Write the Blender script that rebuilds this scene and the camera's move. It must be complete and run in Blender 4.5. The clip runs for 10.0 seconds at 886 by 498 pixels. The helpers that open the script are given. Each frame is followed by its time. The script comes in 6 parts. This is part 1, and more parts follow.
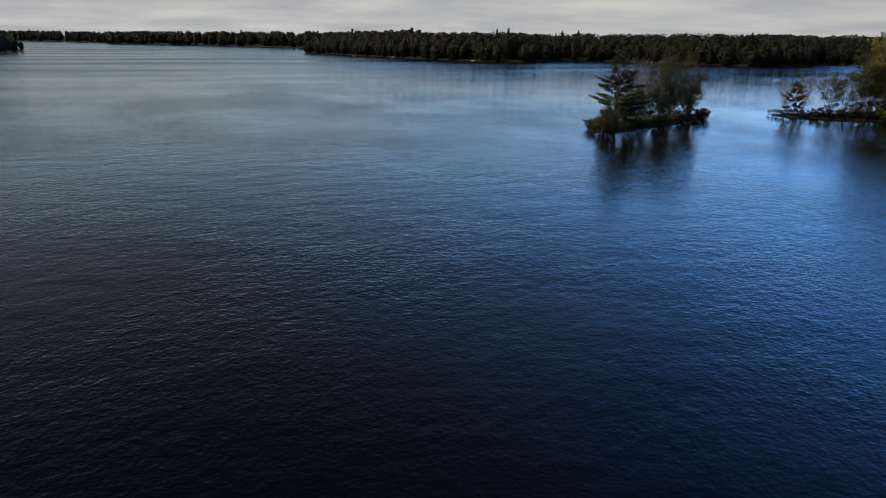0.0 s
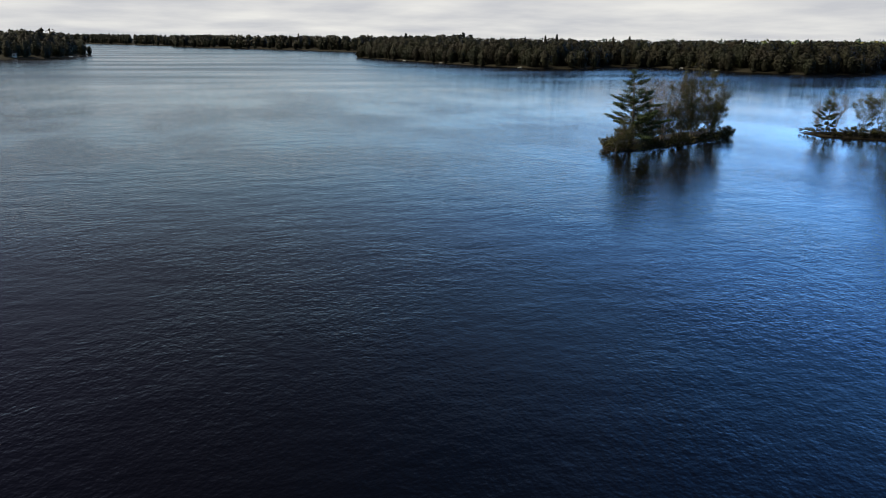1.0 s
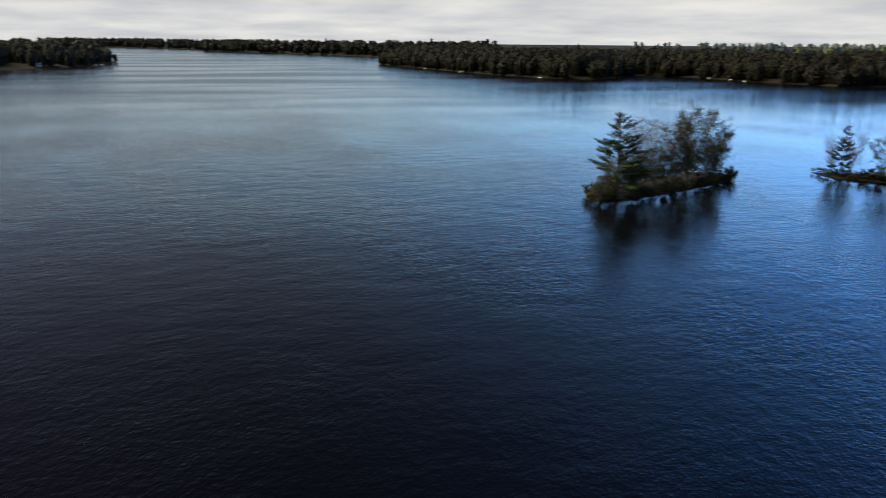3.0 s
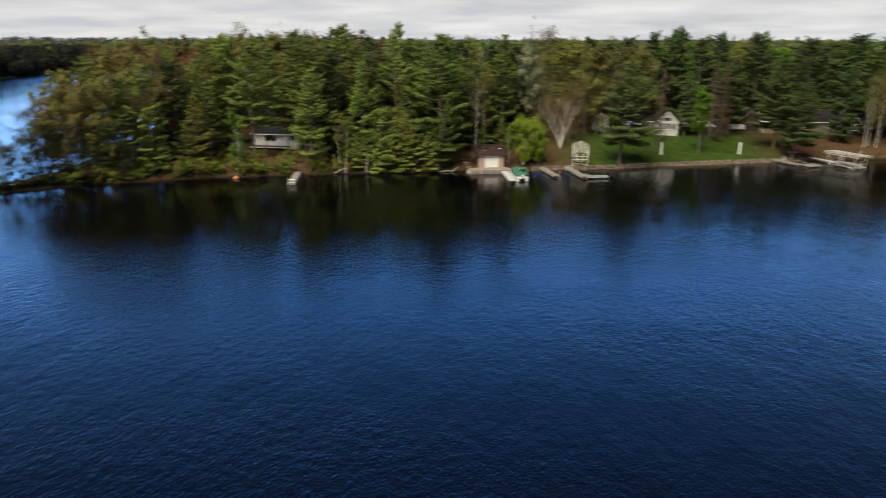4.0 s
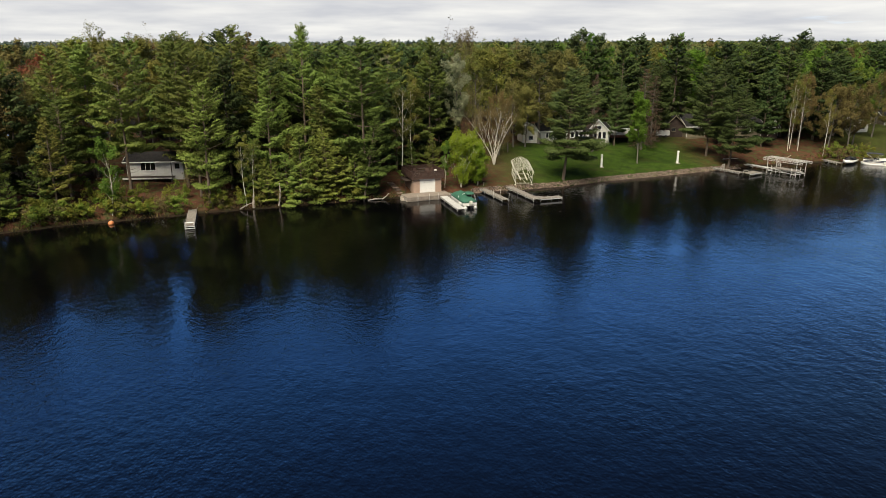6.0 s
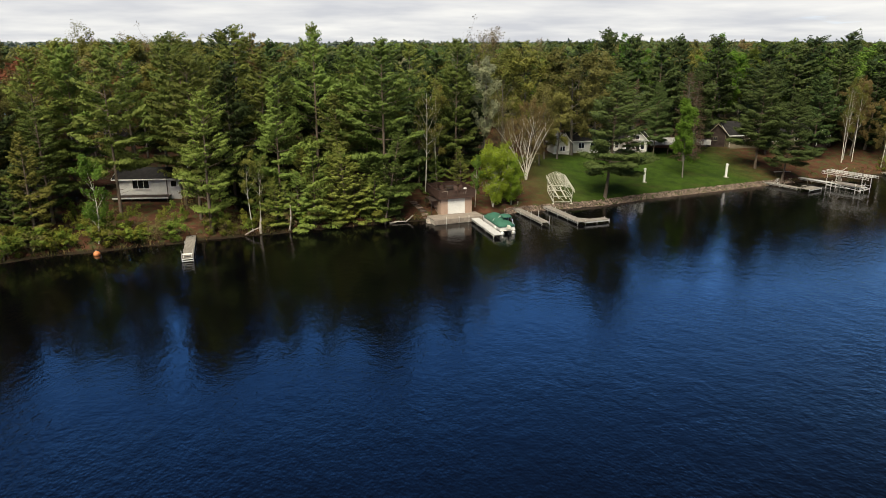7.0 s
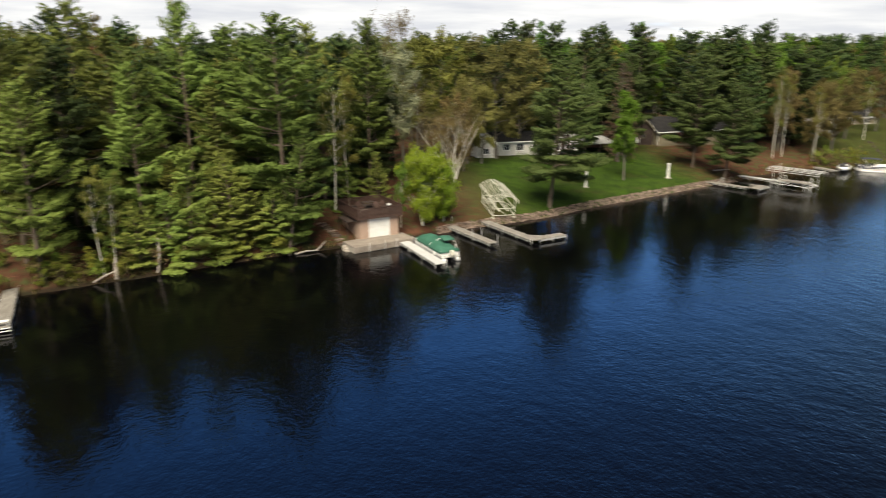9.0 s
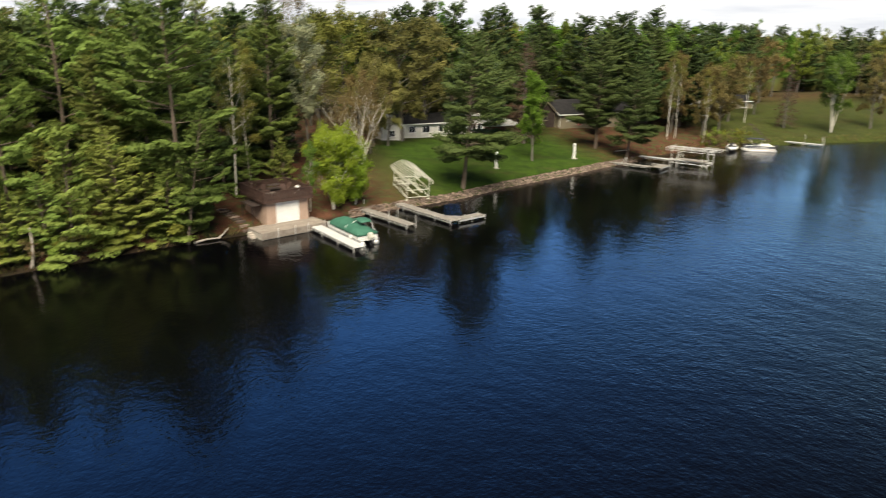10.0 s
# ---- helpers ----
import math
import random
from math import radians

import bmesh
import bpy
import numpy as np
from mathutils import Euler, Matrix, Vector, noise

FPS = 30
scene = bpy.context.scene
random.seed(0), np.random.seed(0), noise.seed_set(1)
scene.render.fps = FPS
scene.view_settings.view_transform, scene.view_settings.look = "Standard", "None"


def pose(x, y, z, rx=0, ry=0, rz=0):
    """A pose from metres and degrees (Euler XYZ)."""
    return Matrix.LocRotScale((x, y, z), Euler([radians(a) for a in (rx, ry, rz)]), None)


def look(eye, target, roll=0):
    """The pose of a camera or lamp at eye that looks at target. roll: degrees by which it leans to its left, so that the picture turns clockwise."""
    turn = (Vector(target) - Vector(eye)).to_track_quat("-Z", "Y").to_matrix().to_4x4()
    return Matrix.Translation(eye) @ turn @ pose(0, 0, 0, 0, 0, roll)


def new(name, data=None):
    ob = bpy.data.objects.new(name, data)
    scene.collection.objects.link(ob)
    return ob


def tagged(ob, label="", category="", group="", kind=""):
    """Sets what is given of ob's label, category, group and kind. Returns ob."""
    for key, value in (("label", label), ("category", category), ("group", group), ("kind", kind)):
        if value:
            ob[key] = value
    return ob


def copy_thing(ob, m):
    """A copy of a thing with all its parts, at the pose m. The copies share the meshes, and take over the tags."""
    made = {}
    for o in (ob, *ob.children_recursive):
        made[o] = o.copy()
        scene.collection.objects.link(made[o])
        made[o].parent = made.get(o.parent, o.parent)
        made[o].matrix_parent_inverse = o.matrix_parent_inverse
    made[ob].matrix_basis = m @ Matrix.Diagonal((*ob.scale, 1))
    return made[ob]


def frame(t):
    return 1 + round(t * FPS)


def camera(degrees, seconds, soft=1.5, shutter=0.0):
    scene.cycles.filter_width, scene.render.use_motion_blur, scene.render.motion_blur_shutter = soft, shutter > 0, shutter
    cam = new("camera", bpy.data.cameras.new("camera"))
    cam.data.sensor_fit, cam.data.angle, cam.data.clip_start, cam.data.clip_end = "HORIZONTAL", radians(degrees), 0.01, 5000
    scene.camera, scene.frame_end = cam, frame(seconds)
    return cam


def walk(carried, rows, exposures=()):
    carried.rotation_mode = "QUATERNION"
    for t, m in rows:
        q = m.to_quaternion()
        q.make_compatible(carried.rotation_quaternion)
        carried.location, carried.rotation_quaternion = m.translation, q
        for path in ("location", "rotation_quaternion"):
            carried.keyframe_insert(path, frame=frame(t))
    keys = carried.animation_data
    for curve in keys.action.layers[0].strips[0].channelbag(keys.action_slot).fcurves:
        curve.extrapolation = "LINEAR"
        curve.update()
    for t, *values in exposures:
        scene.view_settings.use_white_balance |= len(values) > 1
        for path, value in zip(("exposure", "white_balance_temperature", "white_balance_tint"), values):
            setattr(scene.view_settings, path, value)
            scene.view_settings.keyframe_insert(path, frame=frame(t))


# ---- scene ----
cam = camera(66.0, 10.0, soft=0.65, shutter=0.3)
PATH = [
    (0, (19.95, -65.66, 14.21), (2.59, -57.66, 8.32), 0.61),
    (0.5, (22.09, -62.28, 15.27), (4.48, -54.81, 9.42), 0.62),
    (1, (23.12, -59.60, 16.76), (5.17, -53.02, 10.92), 0.70),
    (1.5, (23.05, -56.81, 18.45), (5.04, -50.37, 12.61), 0.59),
    (2, (21.61, -53.95, 20.21), (3.40, -48.11, 14.36), 0.63),
    (2.1, (21.39, -53.37, 20.43), (2.97, -48.22, 14.58), 0.64),
    (2.2, (20.83, -52.78, 20.78), (2.16, -48.65, 14.93), 0.66),
    (3.3, (14.78, -45.10, 22.97), (-2.51, -36.89, 17.17), 0.42),
    (3.4, (14.09, -44.37, 23.19), (-1.20, -32.89, 17.32), 0.17),
    (3.5, (13.17, -43.34, 23.33), (0.48, -29.05, 17.44), 0.44),
    (3.6, (12.60, -42.85, 23.40), (2.77, -26.44, 17.55), 0.75),
    (3.8, (11.01, -41.19, 23.41), (6.26, -22.66, 17.58), 0.79),
    (4, (9.70, -39.94, 23.70), (7.65, -20.93, 17.84), 0.31),
    (4.5, (5.94, -36.02, 23.71), (7.65, -16.96, 17.89), 0.14),
    (5, (2.46, -31.47, 23.94), (4.33, -12.44, 18.10), 0.12),
    (5.5, (-0.58, -26.26, 23.87), (1.28, -7.21, 18.07), 0.05),
    (7, (-6.36, -6.64, 24.20), (-4.45, 12.40, 18.41), 0.02),
    (7.5, (-7.23, 0.27, 23.98), (-5.34, 19.36, 18.33), -0.10),
    (8, (-7.87, 6.42, 23.56), (-5.99, 25.52, 17.93), 0.06),
    (8.5, (-8.36, 11.26, 22.37), (-6.45, 30.35, 16.75), 0.12),
    (8.7, (-8.45, 12.63, 22.10), (-6.29, 31.68, 16.42), 0.27),
    (9, (-8.77, 14.08, 21.35), (-3.45, 32.50, 15.68), 0.01),
    (9.2, (-9.08, 14.97, 20.83), (-2.59, 33.02, 15.17), -0.16),
    (9.5, (-9.40, 16.08, 20.21), (-1.41, 33.49, 14.48), -0.02),
    (9.7, (-9.77, 16.78, 19.55), (-1.23, 33.95, 13.89), 0.24),
    (9.9, (-10.08, 17.75, 19.22), (-1.43, 34.85, 13.49), 0.38),
    (10, (-10.23, 18.37, 19.06), (-1.96, 35.62, 13.23), 0.81),
]
walk(cam, [(t, look(eye, target, roll)) for t, eye, target, roll in PATH],
     exposures=[(0.0, 0.04), (0.5, 0.52), (2.2, 0.58), (3.5, 0.5), (4.5, 0.66), (5.5, 0.68), (7.5, 0.78), (8.7, 0.9), (9.5, 1.1), (10.0, 1.12)])

# ---- world and sun ----
world = bpy.data.worlds.new("evening_sky")
scene.world = world
world.use_nodes = True
wt = world.node_tree
wt.nodes.clear()


def wnode(kind, **kw):
    n = wt.nodes.new(kind)
    for k, v in kw.items():
        n.inputs[k].default_value = v
    return n


def wmath(op, a, b=None, clamp=False):
    n = wt.nodes.new("ShaderNodeMath")
    n.operation, n.use_clamp = op, clamp
    for i, v in enumerate((a, b)):
        if v is None:
            continue
        if isinstance(v, (int, float)):
            n.inputs[i].default_value = v
        else:
            wt.links.new(v, n.inputs[i])
    return n.outputs[0]


SUN_ELEV, SUN_AZ = radians(54), (-0.45, -0.893)
sky = wt.nodes.new("ShaderNodeTexSky")
sky.sky_type = "NISHITA"
sky.sun_disc = False
sky.sun_elevation = SUN_ELEV
sky.sun_rotation = math.atan2(SUN_AZ[0], SUN_AZ[1])
sky.air_density, sky.dust_density, sky.ozone_density = 1.0, 0.1, 5.0
co = wt.nodes.new("ShaderNodeTexCoord")
sep = wt.nodes.new("ShaderNodeSeparateXYZ")
wt.links.new(co.outputs["Generated"], sep.inputs[0])
up = wmath("MAXIMUM", sep.outputs[2], 0.0)
inv = wmath("DIVIDE", 1.0, wmath("ADD", up, 0.10))
flat = wt.nodes.new("ShaderNodeCombineXYZ")
wt.links.new(wmath("MULTIPLY", sep.outputs[0], inv), flat.inputs[0])
wt.links.new(wmath("MULTIPLY", sep.outputs[1], inv), flat.inputs[1])
n1 = wnode("ShaderNodeTexNoise", Scale=0.55, Detail=6.0, Roughness=0.55)
n2 = wnode("ShaderNodeTexNoise", Scale=0.8, Detail=5.0, Roughness=0.5)
wt.links.new(flat.outputs[0], n1.inputs["Vector"])
wt.links.new(flat.outputs[0], n2.inputs["Vector"])
# a deck of cloud that closes towards the horizon and opens overhead
low = wmath("MULTIPLY", wmath("SUBTRACT", 0.100, up), 30.0, clamp=True)
low = wmath("MULTIPLY", low, 1.25)
cover = wmath("ADD", low, wmath("MULTIPLY", wmath("SUBTRACT", n1.outputs[0], 0.57), 1.0), clamp=True)
shade = wnode("ShaderNodeMapRange")
shade.inputs["From Min"].default_value, shade.inputs["From Max"].default_value = 0.35, 0.68
wt.links.new(n2.outputs[0], shade.inputs["Value"])
cloud = wt.nodes.new("ShaderNodeMix")
cloud.data_type = "RGBA"
cloud.inputs[6].default_value, cloud.inputs[7].default_value = (0.390, 0.398, 0.420, 1), (0.565, 0.56, 0.54, 1)
wt.links.new(shade.outputs[0], cloud.inputs[0])
skyb = wt.nodes.new("ShaderNodeMix")
skyb.data_type, skyb.blend_type = "RGBA", "MULTIPLY"
skyb.inputs[0].default_value = 1.0
skyb.inputs[7].default_value = (0.0075, 0.009, 0.0145, 1)
wt.links.new(sky.outputs[0], skyb.inputs[6])
# a blue veil of haze low in the sky, strongest towards the hidden evening sun in the north-west
def haze(base, k, side, colour):
    """Adds haze that fades upwards and is stronger on one side of the sky."""
    amount = wmath("MULTIPLY", wmath("POWER", 2.718, wmath("MULTIPLY", up, -k)), side)
    n = wt.nodes.new("ShaderNodeMix")
    n.data_type, n.blend_type, n.clamp_factor = "RGBA", "ADD", False
    n.inputs[7].default_value = (*colour, 1)
    wt.links.new(amount, n.inputs[0])
    wt.links.new(base, n.inputs[6])
    return n.outputs[2]


def toward(ax, ay, a0, low):
    return wmath("MAXIMUM", wmath("ADD", wmath("ADD", wmath("MULTIPLY", sep.outputs[0], ax), wmath("MULTIPLY", sep.outputs[1], ay)), a0), low)


deep = wmath("ADD", wmath("MULTIPLY", wmath("POWER", toward(-0.12, 0.99, 0.0, 0.0), 2.5), 2.35), 0.012)
deep = wmath("MULTIPLY", deep, wmath("ADD", wmath("MULTIPLY", up, 3.6), 0.25, clamp=True))
hazed = haze(skyb.outputs[2], 3.0, deep, (0.05, 0.41, 1.50))
hazed = haze(hazed, 6.9, toward(-0.06, 0.62, 0.58, 0.05), (0.82, 1.42, 1.62))
# a dull warm glow where the evening sun stands behind the clouds in the west
hazed = haze(hazed, 2.2, wmath("MULTIPLY", toward(-0.95, -0.30, -0.62, 0.0), wmath("MULTIPLY", up, 4.0, clamp=True)), (0.34, 0.13, 0.095))
mixs = wt.nodes.new("ShaderNodeMix")
mixs.data_type = "RGBA"
wt.links.new(cover, mixs.inputs[0])
wt.links.new(hazed, mixs.inputs[6])
wt.links.new(cloud.outputs[2], mixs.inputs[7])
bg = wnode("ShaderNodeBackground", Strength=1.0)
wt.links.new(mixs.outputs[2], bg.inputs["Color"])
wo = wt.nodes.new("ShaderNodeOutputWorld")
wt.links.new(bg.outputs[0], wo.inputs[0])

sun = new("sun", bpy.data.lights.new("sun", "SUN"))
sun.data.energy, sun.data.angle, sun.data.color = 4.6, radians(48), (1.0, 0.90, 0.70)
ce = math.cos(SUN_ELEV)
sun.matrix_world = look((SUN_AZ[0] * ce * 100, SUN_AZ[1] * ce * 100, math.sin(SUN_ELEV) * 100), (0, 0, 0))


# ---- materials ----
def mat(name, build):
    m = bpy.data.materials.new(name)
    m.use_nodes = True
    nt = m.node_tree
    build(nt, nt.nodes["Principled BSDF"])
    return m


def nmix(nt, fac, a, b, blend="MIX"):
    n = nt.nodes.new("ShaderNodeMix")
    n.data_type, n.blend_type = "RGBA", blend
    for sock, v in ((0, fac), (6, a), (7, b)):
        if isinstance(v, (int, float)):
            n.inputs[sock].default_value = v
        elif isinstance(v, tuple):
            n.inputs[sock].default_value = (*v[:3], 1)
        else:
            nt.links.new(v, n.inputs[sock])
    return n.outputs[2]


def nnoise(nt, scale, detail=4.0, rough=0.55, vec=None, stretch=None):
    n = nt.nodes.new("ShaderNodeTexNoise")
    n.inputs["Scale"].default_value, n.inputs["Detail"].default_value, n.inputs["Roughness"].default_value = scale, detail, rough
    if vec is None:
        vec = nt.nodes.new("ShaderNodeNewGeometry").outputs["Position"]
    if stretch:
        mp = nt.nodes.new("ShaderNodeMapping")
        mp.inputs["Scale"].default_value = stretch[:3]
        if len(stretch) > 3:
            mp.inputs["Rotation"].default_value = (0, 0, radians(stretch[3]))
        nt.links.new(vec, mp.inputs["Vector"])
        vec = mp.outputs[0]
    nt.links.new(vec, n.inputs["Vector"])
    return n.outputs[0]


def nrange(nt, v, a, b, c=0.0, d=1.0):
    n = nt.nodes.new("ShaderNodeMapRange")
    n.interpolation_type = "SMOOTHSTEP"
    for i, x in zip(("From Min", "From Max", "To Min", "To Max"), (a, b, c, d)):
        n.inputs[i].default_value = x
    nt.links.new(v, n.inputs["Value"])
    return n.outputs[0]


def nmath(nt, op, a, b=0.0):
    n = nt.nodes.new("ShaderNodeMath")
    n.operation = op
    for i, v in enumerate((a, b)):
        if isinstance(v, (int, float)):
            n.inputs[i].default_value = v
        else:
            nt.links.new(v, n.inputs[i])
    return n.outputs[0]


def nbump(nt, bs, height, dist, strength=1.0, normal=None):
    b = nt.nodes.new("ShaderNodeBump")
    b.inputs["Strength"].default_value, b.inputs["Distance"].default_value = strength, dist
    nt.links.new(height, b.inputs["Height"])
    if normal is not None:
        nt.links.new(normal, b.inputs["Normal"])
    if bs is not None:
        nt.links.new(b.outputs[0], bs.inputs["Normal"])
    return b.outputs[0]


def surf(name, c1, c2, scale=2.0, rough=0.7, bump=0.01, bscale=None, metal=0.0, obj_var=0.0, stretch=None):
    """A worn plain surface: two colours mixed at two scales, with fine relief."""
    def build(nt, bs):
        v = nnoise(nt, scale, 5, 0.6, stretch=stretch)
        fine = nnoise(nt, (bscale or scale * 6), 3, 0.6, stretch=stretch)
        col = nmix(nt, nrange(nt, v, 0.32, 0.68), c1, c2)
        col = nmix(nt, nrange(nt, fine, 0.3, 0.75, 0.0, 0.3), col, tuple(0.55 * x for x in c1))
        if obj_var:
            r = nmath(nt, "FRACT", nmath(nt, "ADD", nt.nodes.new("ShaderNodeNewGeometry").outputs["Random Per Island"], nt.nodes.new("ShaderNodeObjectInfo").outputs["Random"]))
            hsv = nt.nodes.new("ShaderNodeHueSaturation")
            nt.links.new(nrange(nt, r, 0, 1, 1 - obj_var, 1 + obj_var), hsv.inputs["Value"])
            nt.links.new(col, hsv.inputs["Color"])
            col = hsv.outputs[0]
        nt.links.new(col, bs.inputs["Base Color"])
        bs.inputs["Roughness"].default_value, bs.inputs["Metallic"].default_value = rough, metal
        if rough > 0.8:
            bs.inputs["Specular IOR Level"].default_value = 0.15
        if bump:
            nbump(nt, bs, fine, bump)
    return mat(name, build)


def leaf(name, c1, c2, var=0.25, hue=0.02, trans=0.3, patch=0.0):
    """Leaves or needles: colour varies from blade to blade and from tree to tree."""
    def build(nt, bs):
        g = nt.nodes.new("ShaderNodeNewGeometry")
        col = nmix(nt, g.outputs["Random Per Island"], c1, c2)
        if patch:
            n = nnoise(nt, patch, 2, 0.5)
            hs = nt.nodes.new("ShaderNodeHueSaturation")
            nt.links.new(nrange(nt, n, 0.3, 0.7, 0.45, 0.56), hs.inputs["Hue"])
            n_b = nnoise(nt, patch * 1.7, 1, 0.5)
            nt.links.new(nrange(nt, n_b, 0.3, 0.7, 0.7, 1.4), hs.inputs["Value"])
            nt.links.new(col, hs.inputs["Color"])
            col = hs.outputs[0]
        r = nt.nodes.new("ShaderNodeObjectInfo").outputs["Random"]
        hsv = nt.nodes.new("ShaderNodeHueSaturation")
        nt.links.new(nrange(nt, r, 0, 1, 1 - var, 1 + var), hsv.inputs["Value"])
        r2 = nmath(nt, "FRACT", nmath(nt, "MULTIPLY", r, 7.31))
        nt.links.new(nrange(nt, r2, 0, 1, 0.5 - hue, 0.5 + hue), hsv.inputs["Hue"])
        nt.links.new(col, hsv.inputs["Color"])
        nt.links.new(hsv.outputs[0], bs.inputs["Base Color"])
        bs.inputs["Roughness"].default_value = 0.65
        bs.inputs["Specular IOR Level"].default_value = 0.15
        tr = nt.nodes.new("ShaderNodeBsdfTranslucent")
        nt.links.new(hsv.outputs[0], tr.inputs["Color"])
        mx = nt.nodes.new("ShaderNodeMixShader")
        mx.inputs[0].default_value = trans
        nt.links.new(bs.outputs[0], mx.inputs[1])
        nt.links.new(tr.outputs[0], mx.inputs[2])
        nt.links.new(mx.outputs[0], nt.nodes["Material Output"].inputs["Surface"])
    return mat(name, build)


def water_build(nt, bs):
    bs.inputs["Base Color"].default_value = (0.0010, 0.0010, 0.0014, 1)
    bs.inputs["IOR"].default_value = 1.333
    swell = nnoise(nt, 0.22, 2, 0.5, stretch=(1.5, 0.8, 1, -20))
    mid = nnoise(nt, 1.3, 2, 0.5, stretch=(1.1, 0.9, 1, 30))
    fine = nnoise(nt, 4.2, 2, 0.5)
    gust = nrange(nt, nnoise(nt, 0.03, 4, 0.55, stretch=(0.8, 1.2, 1, 20)), 0.32, 0.68, 0.45, 1.25)
    # the open lake is rougher than the lee of the north shore
    pos = nt.nodes.new("ShaderNodeNewGeometry").outputs["Position"]
    sp = nt.nodes.new("ShaderNodeSeparateXYZ")
    nt.links.new(pos, sp.inputs[0])
    inshore = nmath(nt, "SUBTRACT", sp.outputs[1], nmath(nt, "MULTIPLY", sp.outputs[0], 0.32))
    lee = nmath(nt, "MULTIPLY", nrange(nt, nmath(nt, "SUBTRACT", inshore, nrange(nt, sp.outputs[0], 50, 110, 0.0, 45.0)), 20, 85, 1.0, 0.42), nrange(nt, sp.outputs[0], -330, -80, 0.6, 1.0))
    streak = nrange(nt, nnoise(nt, 0.016, 4, 0.6, stretch=(1.6, 0.3, 1, 12)), 0.40, 0.64, 0.6, 1.0)
    nt.links.new(nmath(nt, "MULTIPLY", nmath(nt, "ADD", nrange(nt, sp.outputs[0], -330, -60, 0.25, 0.012), 0.006), streak), bs.inputs["Roughness"])
    a = nbump(nt, None, nmath(nt, "MULTIPLY", swell, lee), 0.07, 1.0)
    h = nmath(nt, "MULTIPLY", nmath(nt, "ADD", mid, nmath(nt, "MULTIPLY", fine, 0.55)), nmath(nt, "MULTIPLY", gust, lee))
    nbump(nt, bs, h, 0.050, 1.0, a)


WATER = mat("lake_water", water_build)


def ground_build(nt, bs):
    pos = nt.nodes.new("ShaderNodeNewGeometry").outputs["Position"]
    s = nt.nodes.new("ShaderNodeSeparateXYZ")
    nt.links.new(pos, s.inputs[0])
    x, y = s.outputs[0], s.outputs[1]
    wob = nmath(nt, "MULTIPLY", nmath(nt, "SUBTRACT", nnoise(nt, 0.35, 4, 0.6), 0.5), 7.0)
    xw = nmath(nt, "ADD", x, wob)
    # distance north of the lawn's shore line
    off = nmath(nt, "ADD", nmath(nt, "SUBTRACT", y, nmath(nt, "MULTIPLY", x, 0.32)), nmath(nt, "MULTIPLY", wob, 0.4))
    lawn = nmath(nt, "MULTIPLY", nrange(nt, xw, 13, 24), nrange(nt, xw, 56, 70, 1, 0))
    lawn = nmath(nt, "MULTIPLY", lawn, nrange(nt, off, 107, 114, 1, 0))
    lawn2 = nmath(nt, "MULTIPLY", nrange(nt, xw, 96, 104), nrange(nt, y, 140, 170, 1, 0))
    lawn = nmath(nt, "MAXIMUM", lawn, nmath(nt, "MULTIPLY", lawn2, 0.9))
    tone = nnoise(nt, 0.5, 5, 0.6)
    fine = nnoise(nt, 9.0, 4, 0.65)
    needles = nmix(nt, nrange(nt, tone, 0.35, 0.65), (0.062, 0.025, 0.016), (0.110, 0.048, 0.029))
    scrub = nmix(nt, nrange(nt, nnoise(nt, 0.9, 3, 0.6), 0.45, 0.65), needles, (0.06, 0.07, 0.025))
    grass = nmix(nt, nrange(nt, tone, 0.3, 0.7), (0.018, 0.040, 0.004), (0.038, 0.076, 0.006))
    grass = nmix(nt, nrange(nt, nnoise(nt, 0.2, 3, 0.6), 0.52, 0.75, 0, 0.4), grass, (0.075, 0.062, 0.026))
    worn = nmath(nt, "MAXIMUM", nrange(nt, xw, 19, 29, 0.7, 0), nrange(nt, xw, 92, 100, 0, 0.35))
    grass = nmix(nt, worn, grass, (0.068, 0.056, 0.022))
    # wet near the waterline; west of x -60 the bank's shade is painted in
    wet_or_shaded = nmath(nt, "MAXIMUM", nrange(nt, x, -70, -60, 1, 0), nrange(nt, s.outputs[2], 0.12, 0.4, 0.85, 0))
    scrub = nmix(nt, nrange(nt, y, 150, 200), scrub, (0.030, 0.040, 0.016))
    scrub = nmix(nt, wet_or_shaded, scrub, (0.014, 0.012, 0.008))
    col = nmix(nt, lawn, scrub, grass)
    col = nmix(nt, nrange(nt, fine, 0.35, 0.7, 0.35, 0.0), col, (0.02, 0.02, 0.012))
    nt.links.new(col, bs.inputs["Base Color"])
    bs.inputs["Roughness"].default_value = 0.95
    bs.inputs["Specular IOR Level"].default_value = 0.1
    nbump(nt, bs, fine, 0.06)


GROUND = mat("shore_ground", ground_build)
BARK_PINE = surf("pine_bark", (0.11, 0.085, 0.065), (0.19, 0.155, 0.125), 3, 0.9, 0.03, 14, stretch=(1, 1, 0.25))
BARK_GREY = surf("grey_bark", (0.10, 0.09, 0.08), (0.17, 0.16, 0.14), 3, 0.9, 0.02, 14, stretch=(1, 1, 0.3))
BARK_BIRCH = surf("birch_bark", (0.66, 0.64, 0.59), (0.48, 0.45, 0.40), 2, 0.7, 0.01, 9, stretch=(0.6, 0.6, 2.2))
TWIG = surf("bare_twigs", (0.16, 0.115, 0.085), (0.23, 0.17, 0.13), 3, 0.9, 0.0)
PINE = leaf("pine_needles", (0.086, 0.118, 0.024), (0.142, 0.18, 0.038), 0.34, 0.02, 0.1)
PINE_WARM = leaf("pine_needles_yellowing", (0.115, 0.135, 0.026), (0.22, 0.22, 0.05), 0.2, 0.02, 0.1)
